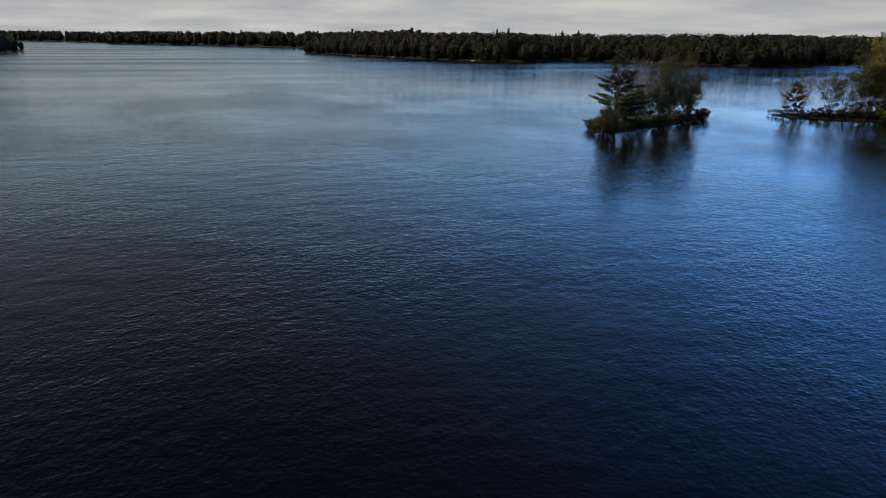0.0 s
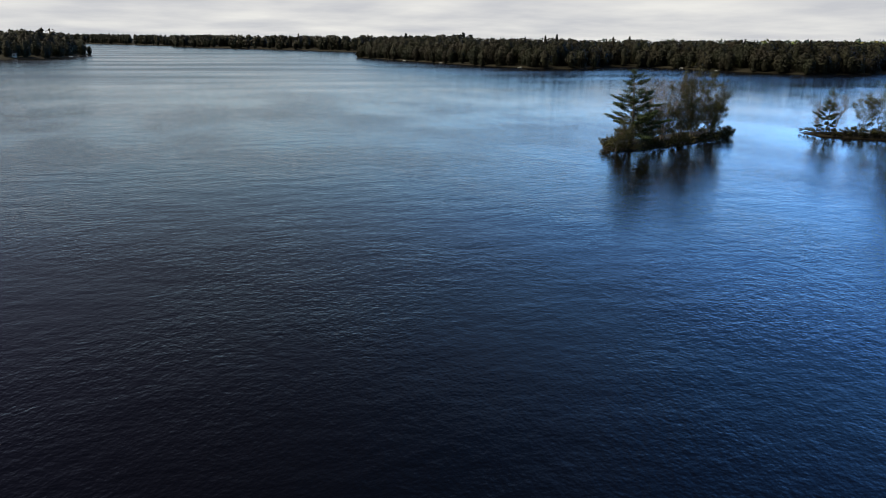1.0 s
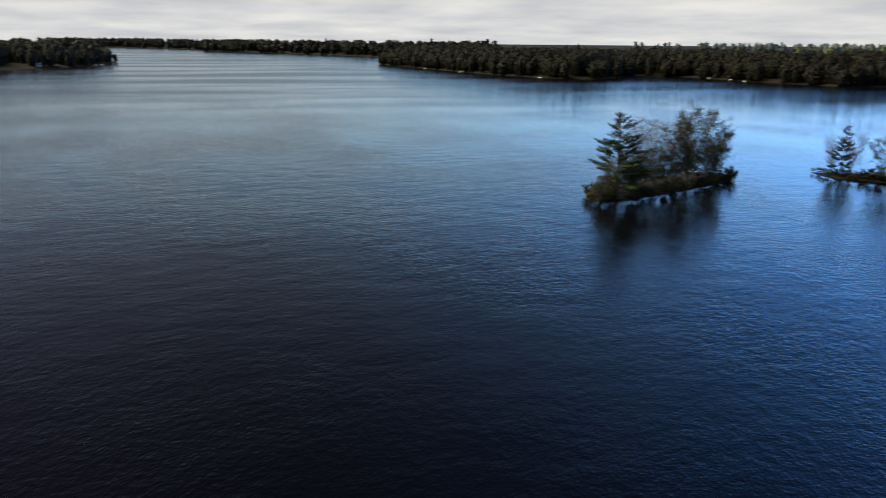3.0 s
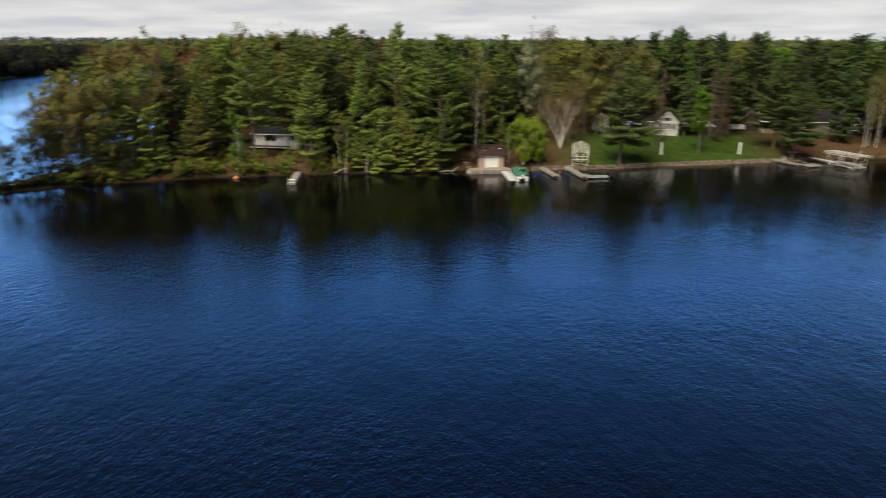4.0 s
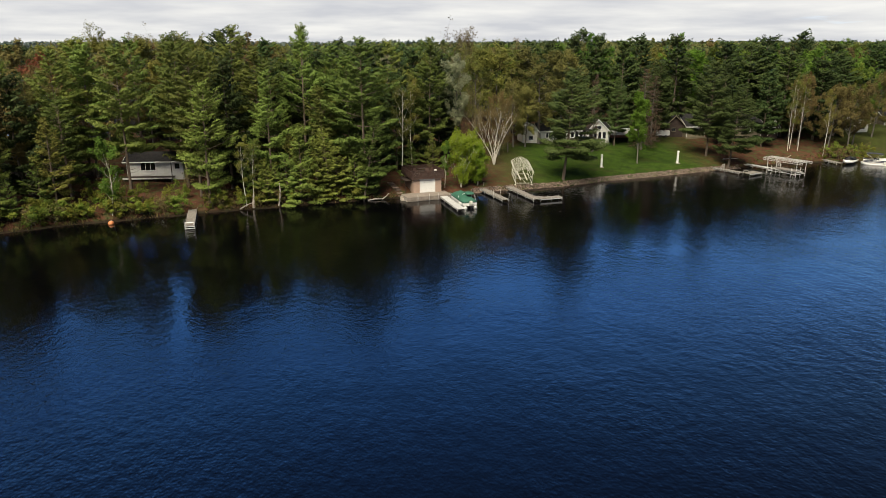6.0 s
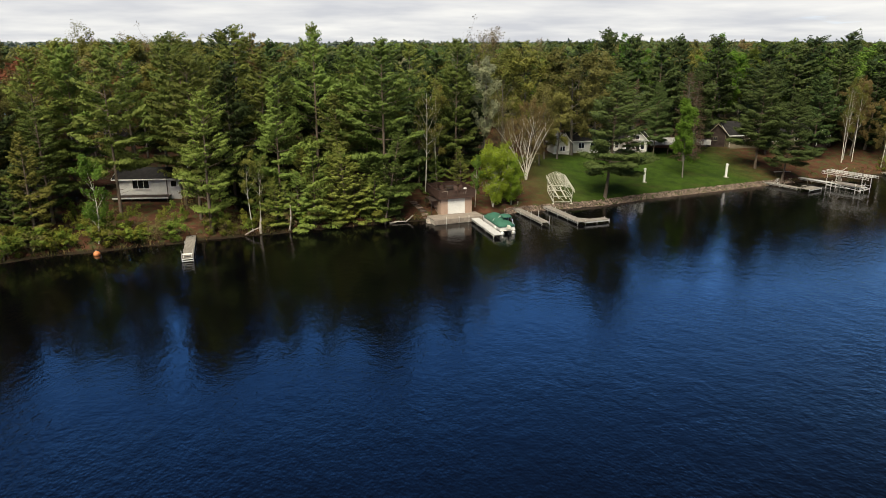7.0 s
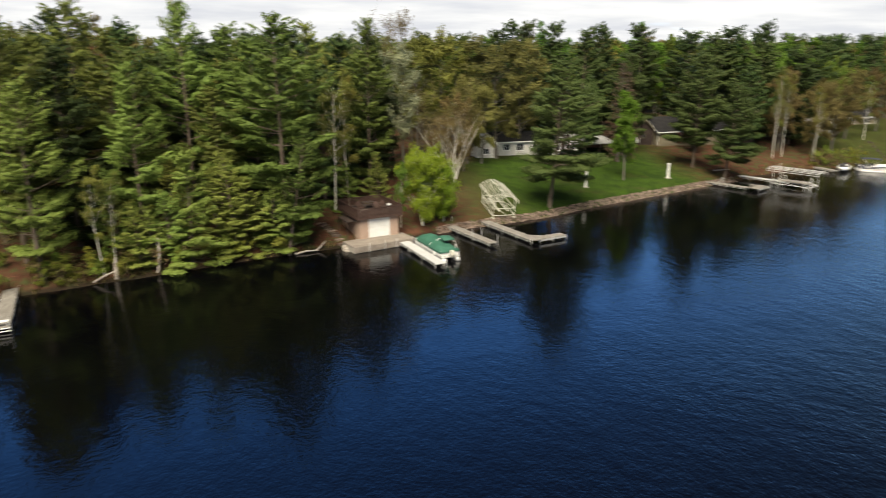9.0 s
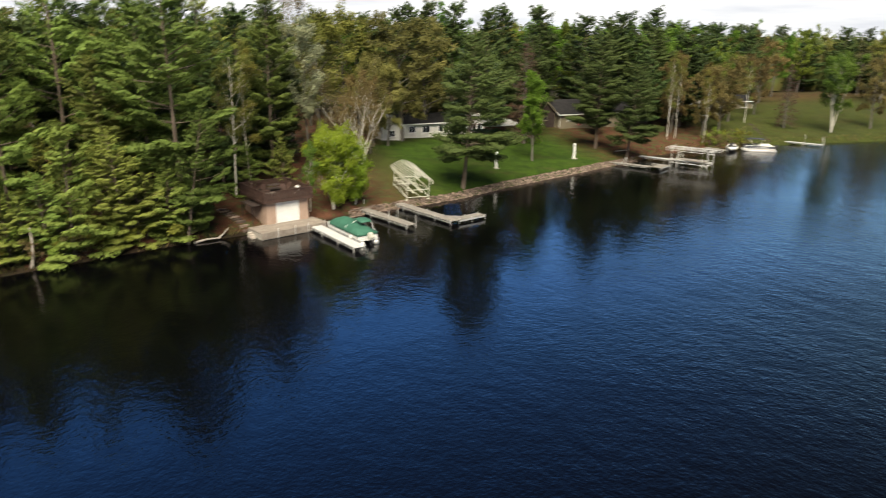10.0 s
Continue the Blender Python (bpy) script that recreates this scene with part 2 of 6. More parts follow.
FIR = leaf("fir_needles", (0.029, 0.048, 0.014), (0.054, 0.078, 0.022), 0.28, 0.015, 0.1)
LAWNPINE = leaf("lawn_pine_needles", (0.040, 0.064, 0.018), (0.072, 0.100, 0.028), 0.15, 0.01, 0.1)
GREEN = leaf("young_leaves", (0.085, 0.14, 0.02), (0.155, 0.215, 0.036), 0.25, 0.02, 0.4)
BRIGHT = leaf("maple_leaves", (0.085, 0.170, 0.018), (0.125, 0.230, 0.030), 0.1, 0.01, 0.4)
LIME = leaf("lime_green_leaves", (0.17, 0.25, 0.020), (0.29, 0.37, 0.040), 0.15, 0.012, 0.45)
OLIVE = leaf("oak_buds", (0.130, 0.116, 0.038), (0.200, 0.172, 0.060), 0.25, 0.03, 0.35)
YELLOW = leaf("aspen_leaves", (0.132, 0.145, 0.030), (0.215, 0.210, 0.052), 0.2, 0.02, 0.35)
PALE = leaf("pale_blossom", (0.27, 0.28, 0.16), (0.38, 0.38, 0.24), 0.15, 0.02, 0.35)
HAZE = leaf("swelling_buds", (0.14, 0.12, 0.048), (0.205, 0.175, 0.07), 0.2, 0.03, 0.3)
DEAD = leaf("dead_needles", (0.085, 0.055, 0.040), (0.130, 0.085, 0.060), 0.15, 0.01)
SHRUB = leaf("shrub_leaves", (0.105, 0.145, 0.020), (0.210, 0.235, 0.042), 0.3, 0.03, 0.35)
# islet and spit foliage: its backlit darkness is mixed into both leaf colours
SHADED_PINE = leaf("shade_toned_pine_needles", (0.020, 0.032, 0.012), (0.046, 0.062, 0.022), 0.1, 0.01, 0.1)
SHADED_WILLOW = leaf("shade_toned_willow_leaves", (0.030, 0.034, 0.012), (0.060, 0.060, 0.022), 0.25, 0.02, 0.25)
# far shore woods stand against the light; that shade is put into the colour
SHADED_FARWOOD = leaf("shade_toned_far_leaves", (0.014, 0.014, 0.008), (0.021, 0.021, 0.011), 0.1, 0.0, 0.2, patch=0.07)
RUSSET = leaf("red_maple_buds", (0.12, 0.055, 0.025), (0.20, 0.095, 0.04), 0.2, 0.02, 0.35)
INLAND = leaf("inland_woods_leaves", (0.07, 0.085, 0.026), (0.135, 0.145, 0.046), 0.1, 0.0, 0.3, patch=0.11)

# distance haze is painted into these leaves as a pale blue-green
HAZE_TINTED_WOOD = leaf("haze_tinted_leaves", (0.075, 0.1, 0.09), (0.105, 0.128, 0.112), 0.1, 0.0, 0.2, patch=0.02)


# ---- mesh helpers ----
class Soup:
    """Loose triangles and sticks gathered in one mesh."""

    def __init__(self):
        self.v, self.f, self.t = [], [], []

    def blades(self, p, d, length, width, rng, upright=0.0):
        p, d = np.asarray(p, float), np.asarray(d, float)
        d /= np.linalg.norm(d, axis=1, keepdims=True) + 1e-9
        side = np.cross(d, rng.normal(size=d.shape) * (1 - upright) + np.array([0, 0, upright]))
        side /= np.linalg.norm(side, axis=1, keepdims=True) + 1e-9
        length, width = np.broadcast_to(length, len(p))[:, None], np.broadcast_to(width, len(p))[:, None]
        mid = p + d * length * 0.35
        k = len(self.v)
        tri = np.stack([p - d * 0.15 * length, mid + side * width / 2, p + d * length, mid - side * width / 2], 1)
        self.v += tri.reshape(-1, 3).tolist()
        self.f += [(k + 4 * i, k + 4 * i + 1, k + 4 * i + 2, k + 4 * i + 3) for i in range(len(p))]

    def scales(self, p, n, d, length, width, rng, jitter=0.3):
        """Three-cornered leaves or needle tufts that face along n and point along d."""
        n = n / (np.linalg.norm(n, axis=1, keepdims=True) + 1e-9) + rng.normal(size=p.shape) * jitter
        side = np.cross(n, d)
        side /= np.linalg.norm(side, axis=1, keepdims=True) + 1e-9
        out = np.cross(side, n)
        out /= np.linalg.norm(out, axis=1, keepdims=True) + 1e-9
        half, out = side * (width / 2)[:, None], out * length[:, None]
        self.t.append(np.stack([p - half - out * 0.35, p + half - out * 0.35, p + out * 0.65], 1))

    def stick(self, a, b, ra, rb, n=3):
        a, b = np.asarray(a, float), np.asarray(b, float)
        d = (b - a) / (np.linalg.norm(b - a) + 1e-9)
        u = np.cross(d, (0, 0, 1) if abs(d[2]) < 0.9 else (1, 0, 0))
        u /= np.linalg.norm(u)
        w = np.cross(d, u)
        k = len(self.v)
        for c, r in ((a, ra), (b, rb)):
            for i in range(n):
                t = 2 * math.pi * i / n
                self.v.append((c + r * (math.cos(t) * u + math.sin(t) * w)).tolist())
        for i in range(n):
            j = (i + 1) % n
            self.f.append((k + i, k + j, k + n + j, k + n + i))

    def tube(self, pts, radii, n=8):
        k = len(self.v)
        for p, r in zip(pts, radii):
            for i in range(n):
                t = 2 * math.pi * i / n
                self.v.append((p[0] + r * math.cos(t), p[1] + r * math.sin(t), p[2]))
        for s in range(len(pts) - 1):
            for i in range(n):
                j = (i + 1) % n
                self.f.append((k + s * n + i, k + s * n + j, k + (s + 1) * n + j, k + (s + 1) * n + i))

    def mesh(self, name, material, smooth=False):
        me = bpy.data.meshes.new(name)
        if self.t:
            tri = np.concatenate(self.t).reshape(-1, 3)
            own = np.array(self.v, float).reshape(-1, 3)
            counts = np.array([len(f) for f in self.f] + [3] * (len(tri) // 3))
            corners = np.concatenate([np.array([i for f in self.f for i in f], int), np.arange(len(tri)) + len(own)])
            me.vertices.add(len(own) + len(tri))
            me.vertices.foreach_set("co", np.concatenate([own, tri]).ravel())
            me.loops.add(len(corners))
            me.loops.foreach_set("vertex_index", corners)
            me.polygons.add(len(counts))
            me.polygons.foreach_set("loop_start", np.cumsum(counts) - counts)
            me.update(calc_edges=True)
        else:
            me.from_pydata(self.v, [], self.f)
        me.materials.append(material)
        if smooth:
            me.polygons.foreach_set("use_smooth", [True] * len(me.polygons))
        me.update()
        return me


def child(name, me, parent, label=""):
    ob = new(name, me)
    ob.parent = parent
    if label:
        ob["label"] = label
    return ob


# ---- land ----
MAINLAND = [
    (-82, 54.2), (-78, 53.6), (-74.5, 55.5), (-70, 59.5), (-65, 64), (-55, 69.3), (-45, 74.3), (-36, 77), (-27, 80.2), (-19, 82.2), (-12, 84.2),
    (-3, 86.3), (1, 87), (9, 88.6), (15, 90.8), (28, 93.6), (38, 97.8), (50, 101.8), (64, 106.5), (75, 110.2), (88, 113), (100, 112.6),
    (113, 113), (136, 109.5), (165, 101), (220, 84), (400, 40), (900, -60), (4600, -200), (4600, 4600), (-4600, 4600), (-4600, -800),
    (-2300, -560), (-1800, -250), (-1500, -30), (-1390, -84), (-1130, 88), (-900, 190), (-700, 150), (-668, 100), (-555, 116), (-450, 134),
    (-388, 158), (-383, 185), (-420, 235), (-400, 262), (-340, 268), (-292, 284), (-287, 320), (-320, 420), (-330, 690), (-170, 640),
    (-140, 400), (-112, 250), (-92, 150), (-80, 100), (-74, 78), (-75, 62), (-80, 58)]
WEST_POINT = [(-559, -186), (-592, -163), (-660, -150), (-728, -143), (-752, -156), (-900, -380), (-1300, -900), (-1200, -1500), (-600, -1200), (-520, -400)]
ISLET = [(-72.3, 3.0), (-70.2, 3.8), (-69.6, 7.0), (-71.5, 14), (-74.5, 23), (-77.5, 32), (-79.4, 35.4), (-83, 37), (-86.5, 33), (-84.5, 24), (-80, 14), (-75.5, 5)]


def depth_in(poly, x, y):
    """Signed distance to the edge of a polygon, positive inside."""
    p = np.array(poly, float)
    q = np.roll(p, -1, 0)
    best, inside = np.full(x.shape, 1e18), np.zeros(x.shape, bool)
    for (ax, ay), (bx, by) in zip(p, q):
        dx, dy = bx - ax, by - ay
        t = np.clip(((x - ax) * dx + (y - ay) * dy) / (dx * dx + dy * dy), 0, 1)
        best = np.minimum(best, (x - ax - t * dx) ** 2 + (y - ay - t * dy) ** 2)
        if ay != by:
            inside ^= ((ay > y) != (by > y)) & (x < dx * (y - ay) / dy + ax)
    return np.where(inside, 1, -1) * np.sqrt(best)


def ground_height(x, y):
    x, y = np.asarray(x, float), np.asarray(y, float)
    wob = 0.35 * np.sin(x * 0.9 + 1.3 * np.sin(y * 0.7)) + 0.25 * np.sin(y * 1.7 + x * 0.4)
    d = np.maximum(depth_in(MAINLAND, x, y), depth_in(WEST_POINT, x, y)) + 0.5 * wob * ((x < -2) | (x > 66))
    di = depth_in(ISLET, x, y) + 0.6 * wob
    east = np.clip((x + 5) / 22, 0, 1)
    up = (0.9 + 0.15 * east) * np.clip(d / (2.2 - 0.7 * east), 0, 1) + (0.085 + 0.055 * east) * np.clip(d - 2.2, 0, 22) + 0.012 * np.clip(d - 28, 0, 300)
    spit = np.clip((x + 84) / 22, 0.0, 1.0)
    up = np.where((x < -62) & (y < 80) & (x > -100), np.minimum(up, 0.35 + 2.5 * spit ** 2), up)
    up = up + 0.10 * wob * np.clip(d / 4, 0, 1)
    down = np.maximum(-3.0, d * 0.35)
    z = np.where(d > 0, up, down)
    zi = np.where(di > 0, 0.85 * np.clip(di / 2.2, 0, 1) + 0.05 * wob, np.maximum(-3.0, di * 0.4))
    return np.maximum(z, zi)


def zat(x, y):
    return float(ground_height(np.array([x]), np.array([y]))[0])


def spaced(*parts):
    return np.unique(np.concatenate([np.arange(a, b, s) for a, b, s in parts] + [[parts[-1][1]]]))


def build_ground():
    xs = spaced((-4600, -2000, 200), (-2000, -800, 40), (-800, -96, 9), (-96, 150, 1.7), (150, 300, 15), (300, 1000, 70), (1000, 4600, 300))
    ys = spaced((-4600, -1500, 300), (-1500, -300, 60), (-300, -4, 9), (-4, 45, 1.5), (45, 132, 1.5), (132, 700, 9), (700, 1500, 60), (1500, 4600, 250))
    gx, gy = np.meshgrid(xs, ys)
    gz = ground_height(gx, gy)
    nx, ny = len(xs), len(ys)
    me = bpy.data.meshes.new("ground")
    v = np.stack([gx, gy, gz], -1).reshape(-1, 3)
    i = (np.arange(ny - 1)[:, None] * nx + np.arange(nx - 1)[None]).ravel()
    me.from_pydata(v.tolist(), [], np.stack([i, i + 1, i + nx + 1, i + nx], 1).tolist())
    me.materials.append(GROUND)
    me.polygons.foreach_set("use_smooth", [True] * len(me.polygons))
    tagged(new("ground", me), "brown needle-strewn lake shore with mown green lawn", "ground", kind="structure")


build_ground()
s = Soup()
s.v = [(-4600, -4600, 0), (4600, -4600, 0), (4600, 4600, 0), (-4600, 4600, 0)]
s.f = [(0, 1, 2, 3)]
tagged(new("water", s.mesh("water", WATER)), "dark blue rippled lake water reflecting trees", "lake", kind="structure")


# ---- trees ----
def conifer(rng, h=20.0, clear=0.2, reach=4.0, whorl=1.3, per=5, subs=1.1, dens=90, tuft=0.36, lift=(-8, 52), sweep=0.2, gap=0.0, trunk_r=0.26, taper=1.6, pad=0.8, flat=0.42, stubs=8, low=0.6, wide=0.5):
    """A conifer with whorls of boughs; every bough carries flat cushions of upswept needle tufts."""
    wood, crown = Soup(), Soup()
    sway = rng.normal(size=2) * 0.25
    zs = np.linspace(-0.5, h, 9)
    def core(z):
        t = z / h
        return np.array([sway[0] * math.sin(t * 3), sway[1] * math.sin(t * 2.3 + 1) - sway[1] * 0.84, z])
    wood.tube([core(z) for z in zs], [trunk_r * (1 - 0.93 * max(0, z) / h) * (1.25 if z < 0.3 else 1) for z in zs], 8)
    P, N, D, S = [], [], [], []
    for _ in range(stubs):
        at = core(rng.uniform(0.06, clear + 0.25) * h)
        a, L = rng.uniform(0, 6.28), rng.uniform(0.5, 2.4)
        mid = at + np.array([math.cos(a) * L * 0.6, math.sin(a) * L * 0.6, rng.uniform(-0.1, 0.25) * L])
        wood.stick(at, mid, 0.035, 0.022)
        wood.stick(mid, mid + np.array([math.cos(a + 0.3) * L * 0.4, math.sin(a + 0.3) * L * 0.4, rng.uniform(-0.1, 0.3) * L]), 0.022, 0.008)
    z, lobe = clear * h, rng.uniform(0, 6.28)
    while z < h * 0.975:
        u = (z - clear * h) / (h * (1 - clear))
        prof = reach * min(1.0, low + u * 1.3) * max(0.0, 1 - u ** taper) ** 0.8 + 0.35
        burst = rng.uniform(0.75, 1.15)
        a0 = rng.uniform(0, 6.28)
        for b in range(per):
            if rng.random() < gap:
                continue
            a = a0 + b * 6.283 / per + rng.normal() * 0.3
            L = prof * burst * rng.uniform(0.55, 1.2) * (1 + 0.18 * math.cos(a - lobe))
            e = radians(lift[0] + (lift[1] - lift[0]) * u ** 1.3 + rng.normal() * 7)
            dh, side = np.array([math.cos(a), math.sin(a), 0]), np.array([-math.sin(a), math.cos(a), 0])
            at = core(z + rng.normal() * 0.2)
            def along(t):
                return at + dh * (L * t * math.cos(e)) + np.array([0, 0, L * (t * math.sin(e) + sweep * t * t)])
            r = 0.012 + 0.013 * L
            wood.stick(at, along(0.55), r, r * 0.6)
            wood.stick(along(0.55), along(0.95), r * 0.6, r * 0.2)
            n = max(2, int(round(L * subs)))
            for i in range(n + 1):
                t = 0.30 + 0.62 * (i + 0.5 * rng.random()) / n if i < n else 0.97
                g = rng.uniform(0.25, 1.0) * (1 if i % 2 else -1) if i < n else 0.0
                l = wide * L * (1.15 - t) * rng.uniform(0.5, 1.1) if i < n else 0.0
                way = dh * math.cos(g) + side * math.sin(g)
                across = np.cross((0, 0, 1), way)
                size = pad * rng.uniform(0.75, 1.25) * (1 - 0.42 * u) * (0.55 + 0.45 * min(1, L / 2.5))
                mid = along(t) + way * l + np.array([0, 0, 0.10 * size])
                m = int(dens * size * size) + 8
                v = rng.normal(size=(m, 3))
                v[:, 2] = np.where(rng.random(m) < 0.68, np.abs(v[:, 2]), v[:, 2])
                v /= np.linalg.norm(v, axis=1, keepdims=True)
                tilt = np.array([0, 0, 0.16 + 0.5 * u])
                ax = (way + tilt) * 1.25
                P.append(mid + size * (v[:, :1] * ax + v[:, 1:2] * across * 0.85 + v[:, 2:] * np.array([0, 0, flat])) * rng.uniform(0.75, 1.12, (m, 1)))
                N.append(v[:, :1] * way + v[:, 1:2] * across + v[:, 2:] * np.array([0, 0, 1.5]) + np.array([0, 0, 0.25]))
                D.append(way * 0.7 + np.array([0, 0, 0.65]) + v * 0.5 + rng.normal(size=(m, 3)) * 0.35)
                S.append(np.full(m, 1 - 0.3 * u))
        z += whorl * rng.uniform(0.75, 1.3) * (1.1 - 0.45 * u)
    m = int(dens * 0.7)
    q = rng.random(m)[:, None]
    v = rng.normal(size=(m, 3)) * np.array([1, 1, 0.4])
    v /= np.linalg.norm(v, axis=1, keepdims=True)
    P.append(core(h) - np.array([0, 0, 1.7]) * q + v * 0.3 * (0.25 + q))
    N.append(v)
    D.append(np.array([0, 0, 0.9]) + rng.normal(size=(m, 3)) * 0.3)
    S.append(np.full(m, 0.7))
    P, N, D, S = np.concatenate(P), np.concatenate(N), np.concatenate(D), np.concatenate(S)
    crown.scales(P, N, D, tuft * S * rng.uniform(0.7, 1.4, len(P)), tuft * 0.5 * S, rng)
    return wood, crown


def hardwood(rng, h=14.0, reach=4.0, clear=0.25, limbs=9, twigs=5, leaves=2500, size=0.28, up=(35, 70), stems=1, trunk_r=0.2, puff=0.5, lean=0.0, fine=3):
    wood, crown = Soup(), Soup()
    tips = []
    for s_i in range(stems):
        a = rng.uniform(0, 6.28)
        out = (lean + (0.12 if stems > 1 else 0.03)) * h * rng.uniform(0.5, 1.3)
        hh = h * rng.uniform(0.85, 1.0) if stems > 1 else h
        bend = rng.normal(size=2) * 0.02 * h
        def core(t):
            return np.array([math.cos(a) * out * t ** 1.4 + bend[0] * math.sin(3 * t), math.sin(a) * out * t ** 1.4 + bend[1] * math.sin(3 * t), hh * t * 0.93])
        ts = np.linspace(0, 1, 8)
        pts = [core(t) for t in ts]
        pts[0][2] = -0.4
        r0 = trunk_r * (0.7 if stems > 1 else 1)
        wood.tube(pts, [r0 * (1 - 0.9 * t) for t in ts], 7)
        for k in range(limbs):
            t = clear + (0.97 - clear) * (k + rng.random()) / limbs
            az, e = k * 2.4 + rng.normal() * 0.4, radians(rng.uniform(*up))
            u = (t - clear) / (1 - clear)
            L = reach * (0.55 + 0.9 * math.sin(math.pi * min(1, 0.18 + 0.72 * u))) * rng.uniform(0.6, 1.05) / max(0.55, math.cos(e) + 0.35)
            d = np.array([math.cos(az) * math.cos(e), math.sin(az) * math.cos(e), math.sin(e)])
            at = core(t)
            mid, end = at + d * L * 0.5, at + d * L + np.array([0, 0, 0.12 * L])
            r = r0 * (1 - 0.85 * t) * 0.55
            wood.stick(at, mid, r, r * 0.6, 4)
            wood.stick(mid, end, r * 0.6, r * 0.15, 3)
            tips.append(end)
            for q in range(twigs):
                w = rng.uniform(0.3, 0.95)
                p = at + (end - at) * w
                d2 = d * 0.7 + rng.normal(size=3) * 0.55 + np.array([0, 0, 0.35])
                d2 /= np.linalg.norm(d2)
                e2 = p + d2 * L * rng.uniform(0.25, 0.5)
                wood.stick(p, e2, r * 0.3, 0.008, 3)
                tips += [e2, (p + e2) / 2]
                for _ in range(fine):
                    p3 = p + (e2 - p) * rng.uniform(0.3, 1)
                    d3 = d2 + rng.normal(size=3) * 0.5
                    e3 = p3 + d3 * L * 0.16
                    wood.stick(p3, e3, 0.012, 0.005, 3)
                    tips.append(e3)
    tips = np.array(tips)
    squash = h / (np.percentile(tips[:, 2], 98) + puff * 0.5)
    tips[:, 2] *= squash
    wood.v = [(a, b, c * squash) for a, b, c in wood.v]
    mid = np.array([tips[:, 0].mean(), tips[:, 1].mean(), np.percentile(tips[:, 2], 40)])
    far = np.linalg.norm((tips - mid) * np.array([1, 1, 0.8]), axis=1)
    odds = (0.15 + far / far.max()) ** 1.6 * rng.uniform(0.3, 1.0, len(tips))
    at = rng.choice(len(tips), leaves, p=odds / odds.sum())
    v = rng.normal(size=(leaves, 3))
    v /= np.linalg.norm(v, axis=1, keepdims=True)
    P = tips[at] + v * puff * rng.uniform(0.35, 1.1, (leaves, 1))
    away = (tips[at] - mid) / far.max()
    D = v * 0.6 + rng.normal(size=P.shape) * 0.7 - np.array([0, 0, 0.2])
    crown.scales(P, v * 0.8 + away * 1.0 + np.array([0, 0, 0.45]), D, size * 1.1 * rng.uniform(0.6, 1.3, leaves), np.full(leaves, size), rng, 0.45)
    return wood, crown


KINDS, SEEN = {}, {}


def kind(name, tree_name, label, bark, leafmat, maker, variants=1, group="", **kw):
    KINDS[name] = dict(tree=tree_name, label=label, bark=bark, leaf=leafmat, maker=maker, n=variants, kw=kw, group=group or tree_name + "s on the shore")


def plant(name, x, y, h, turn=None, fat=1.0, lean=(0, 0), z=None, rng=random):
    """Sets a tree of a kind on the ground at x, y with the height h."""
    k = KINDS[name]
    v = rng.randrange(k["n"])
    turn = rng.uniform(0, 360) if turn is None else turn
    h0 = k["kw"].get("h", 14.0)
    z = zat(x, y) - 0.05 if z is None else z
    if (name, v) not in SEEN:
        wood, crown = k["maker"](np.random.default_rng(sum(map(ord, name)) * 13 + v), **k["kw"])
        SEEN[name, v] = (wood.mesh("trunk", k["bark"], True), crown.mesh("crown", k["leaf"]))
    f = h / h0
    root = new(k["tree"])
    root.empty_display_size = 0.3
    tagged(root, k["label"], "tree", k["group"])
    root.matrix_basis = pose(x, y, z, lean[0], lean[1], 0) @ pose(0, 0, 0, 0, 0, turn) @ Matrix.Diagonal((f * fat, f * fat, f, 1))
    child("trunk", SEEN[name, v][0], root)
    child("crown", SEEN[name, v][1], root)
    return root


kind("pine", "pine_tree", "tall green white pine with feathery layered boughs", BARK_PINE, PINE, conifer, 5, h=22.0, clear=0.14, reach=4.8, whorl=1.7, per=5, subs=1.15, dens=115, tuft=0.42, gap=0.12, taper=2.0, pad=0.92)
kind("pine_high", "pine_tree", "tall white pine with a bare trunk and high crown", BARK_PINE, PINE, conifer, 2, h=22.0, clear=0.30, reach=4.8, whorl=1.6, per=5, subs=1.15, dens=95, tuft=0.44, gap=0.10, taper=2.0, pad=0.95, stubs=14)
kind("pine_front", "pine_tree", "shoreline white pine with bare lower trunk", BARK_PINE, PINE, conifer, 3, h=18.0, clear=0.17, reach=4.0, whorl=1.35, per=5, subs=1.2, dens=140, tuft=0.34, gap=0.14, sweep=0.26, taper=1.6, pad=0.8, stubs=12)
kind("pine_low", "pine_tree", "young bushy green pine leaning over the water", BARK_PINE, PINE, conifer, 2, h=11.0, clear=0.03, reach=3.0, whorl=0.95, per=5, subs=1.3, dens=140, tuft=0.32, gap=0.10, trunk_r=0.14, taper=1.2, low=0.9, pad=0.68)
kind("pine_warm", "pine_tree", "yellowish green pine on the lake shore", BARK_PINE, PINE_WARM, conifer, 1, h=16.0, clear=0.06, reach=3.5, whorl=1.15, per=5, subs=1.25, dens=105, tuft=0.36, gap=0.1, taper=1.4, low=0.85, pad=0.72)
kind("pine_lawn", "pine_tree", "dense dark green pine standing on the lawn", BARK_PINE, LAWNPINE, conifer, 2, h=20.0, clear=0.23, reach=4.4, whorl=1.05, per=7, subs=1.3, dens=150, tuft=0.31, gap=0.08, sweep=0.15, taper=1.9, pad=0.92, flat=0.5, low=0.8)
kind("pine_back", "pine_tree", "dark green pine in the woods behind the shore", BARK_PINE, FIR, conifer, 3, h=21.0, clear=0.10, reach=4.5, whorl=1.9, per=5, subs=0.95, dens=40, tuft=0.68, gap=0.04, lift=(-8, 48), taper=2.3, pad=1.1, stubs=3)
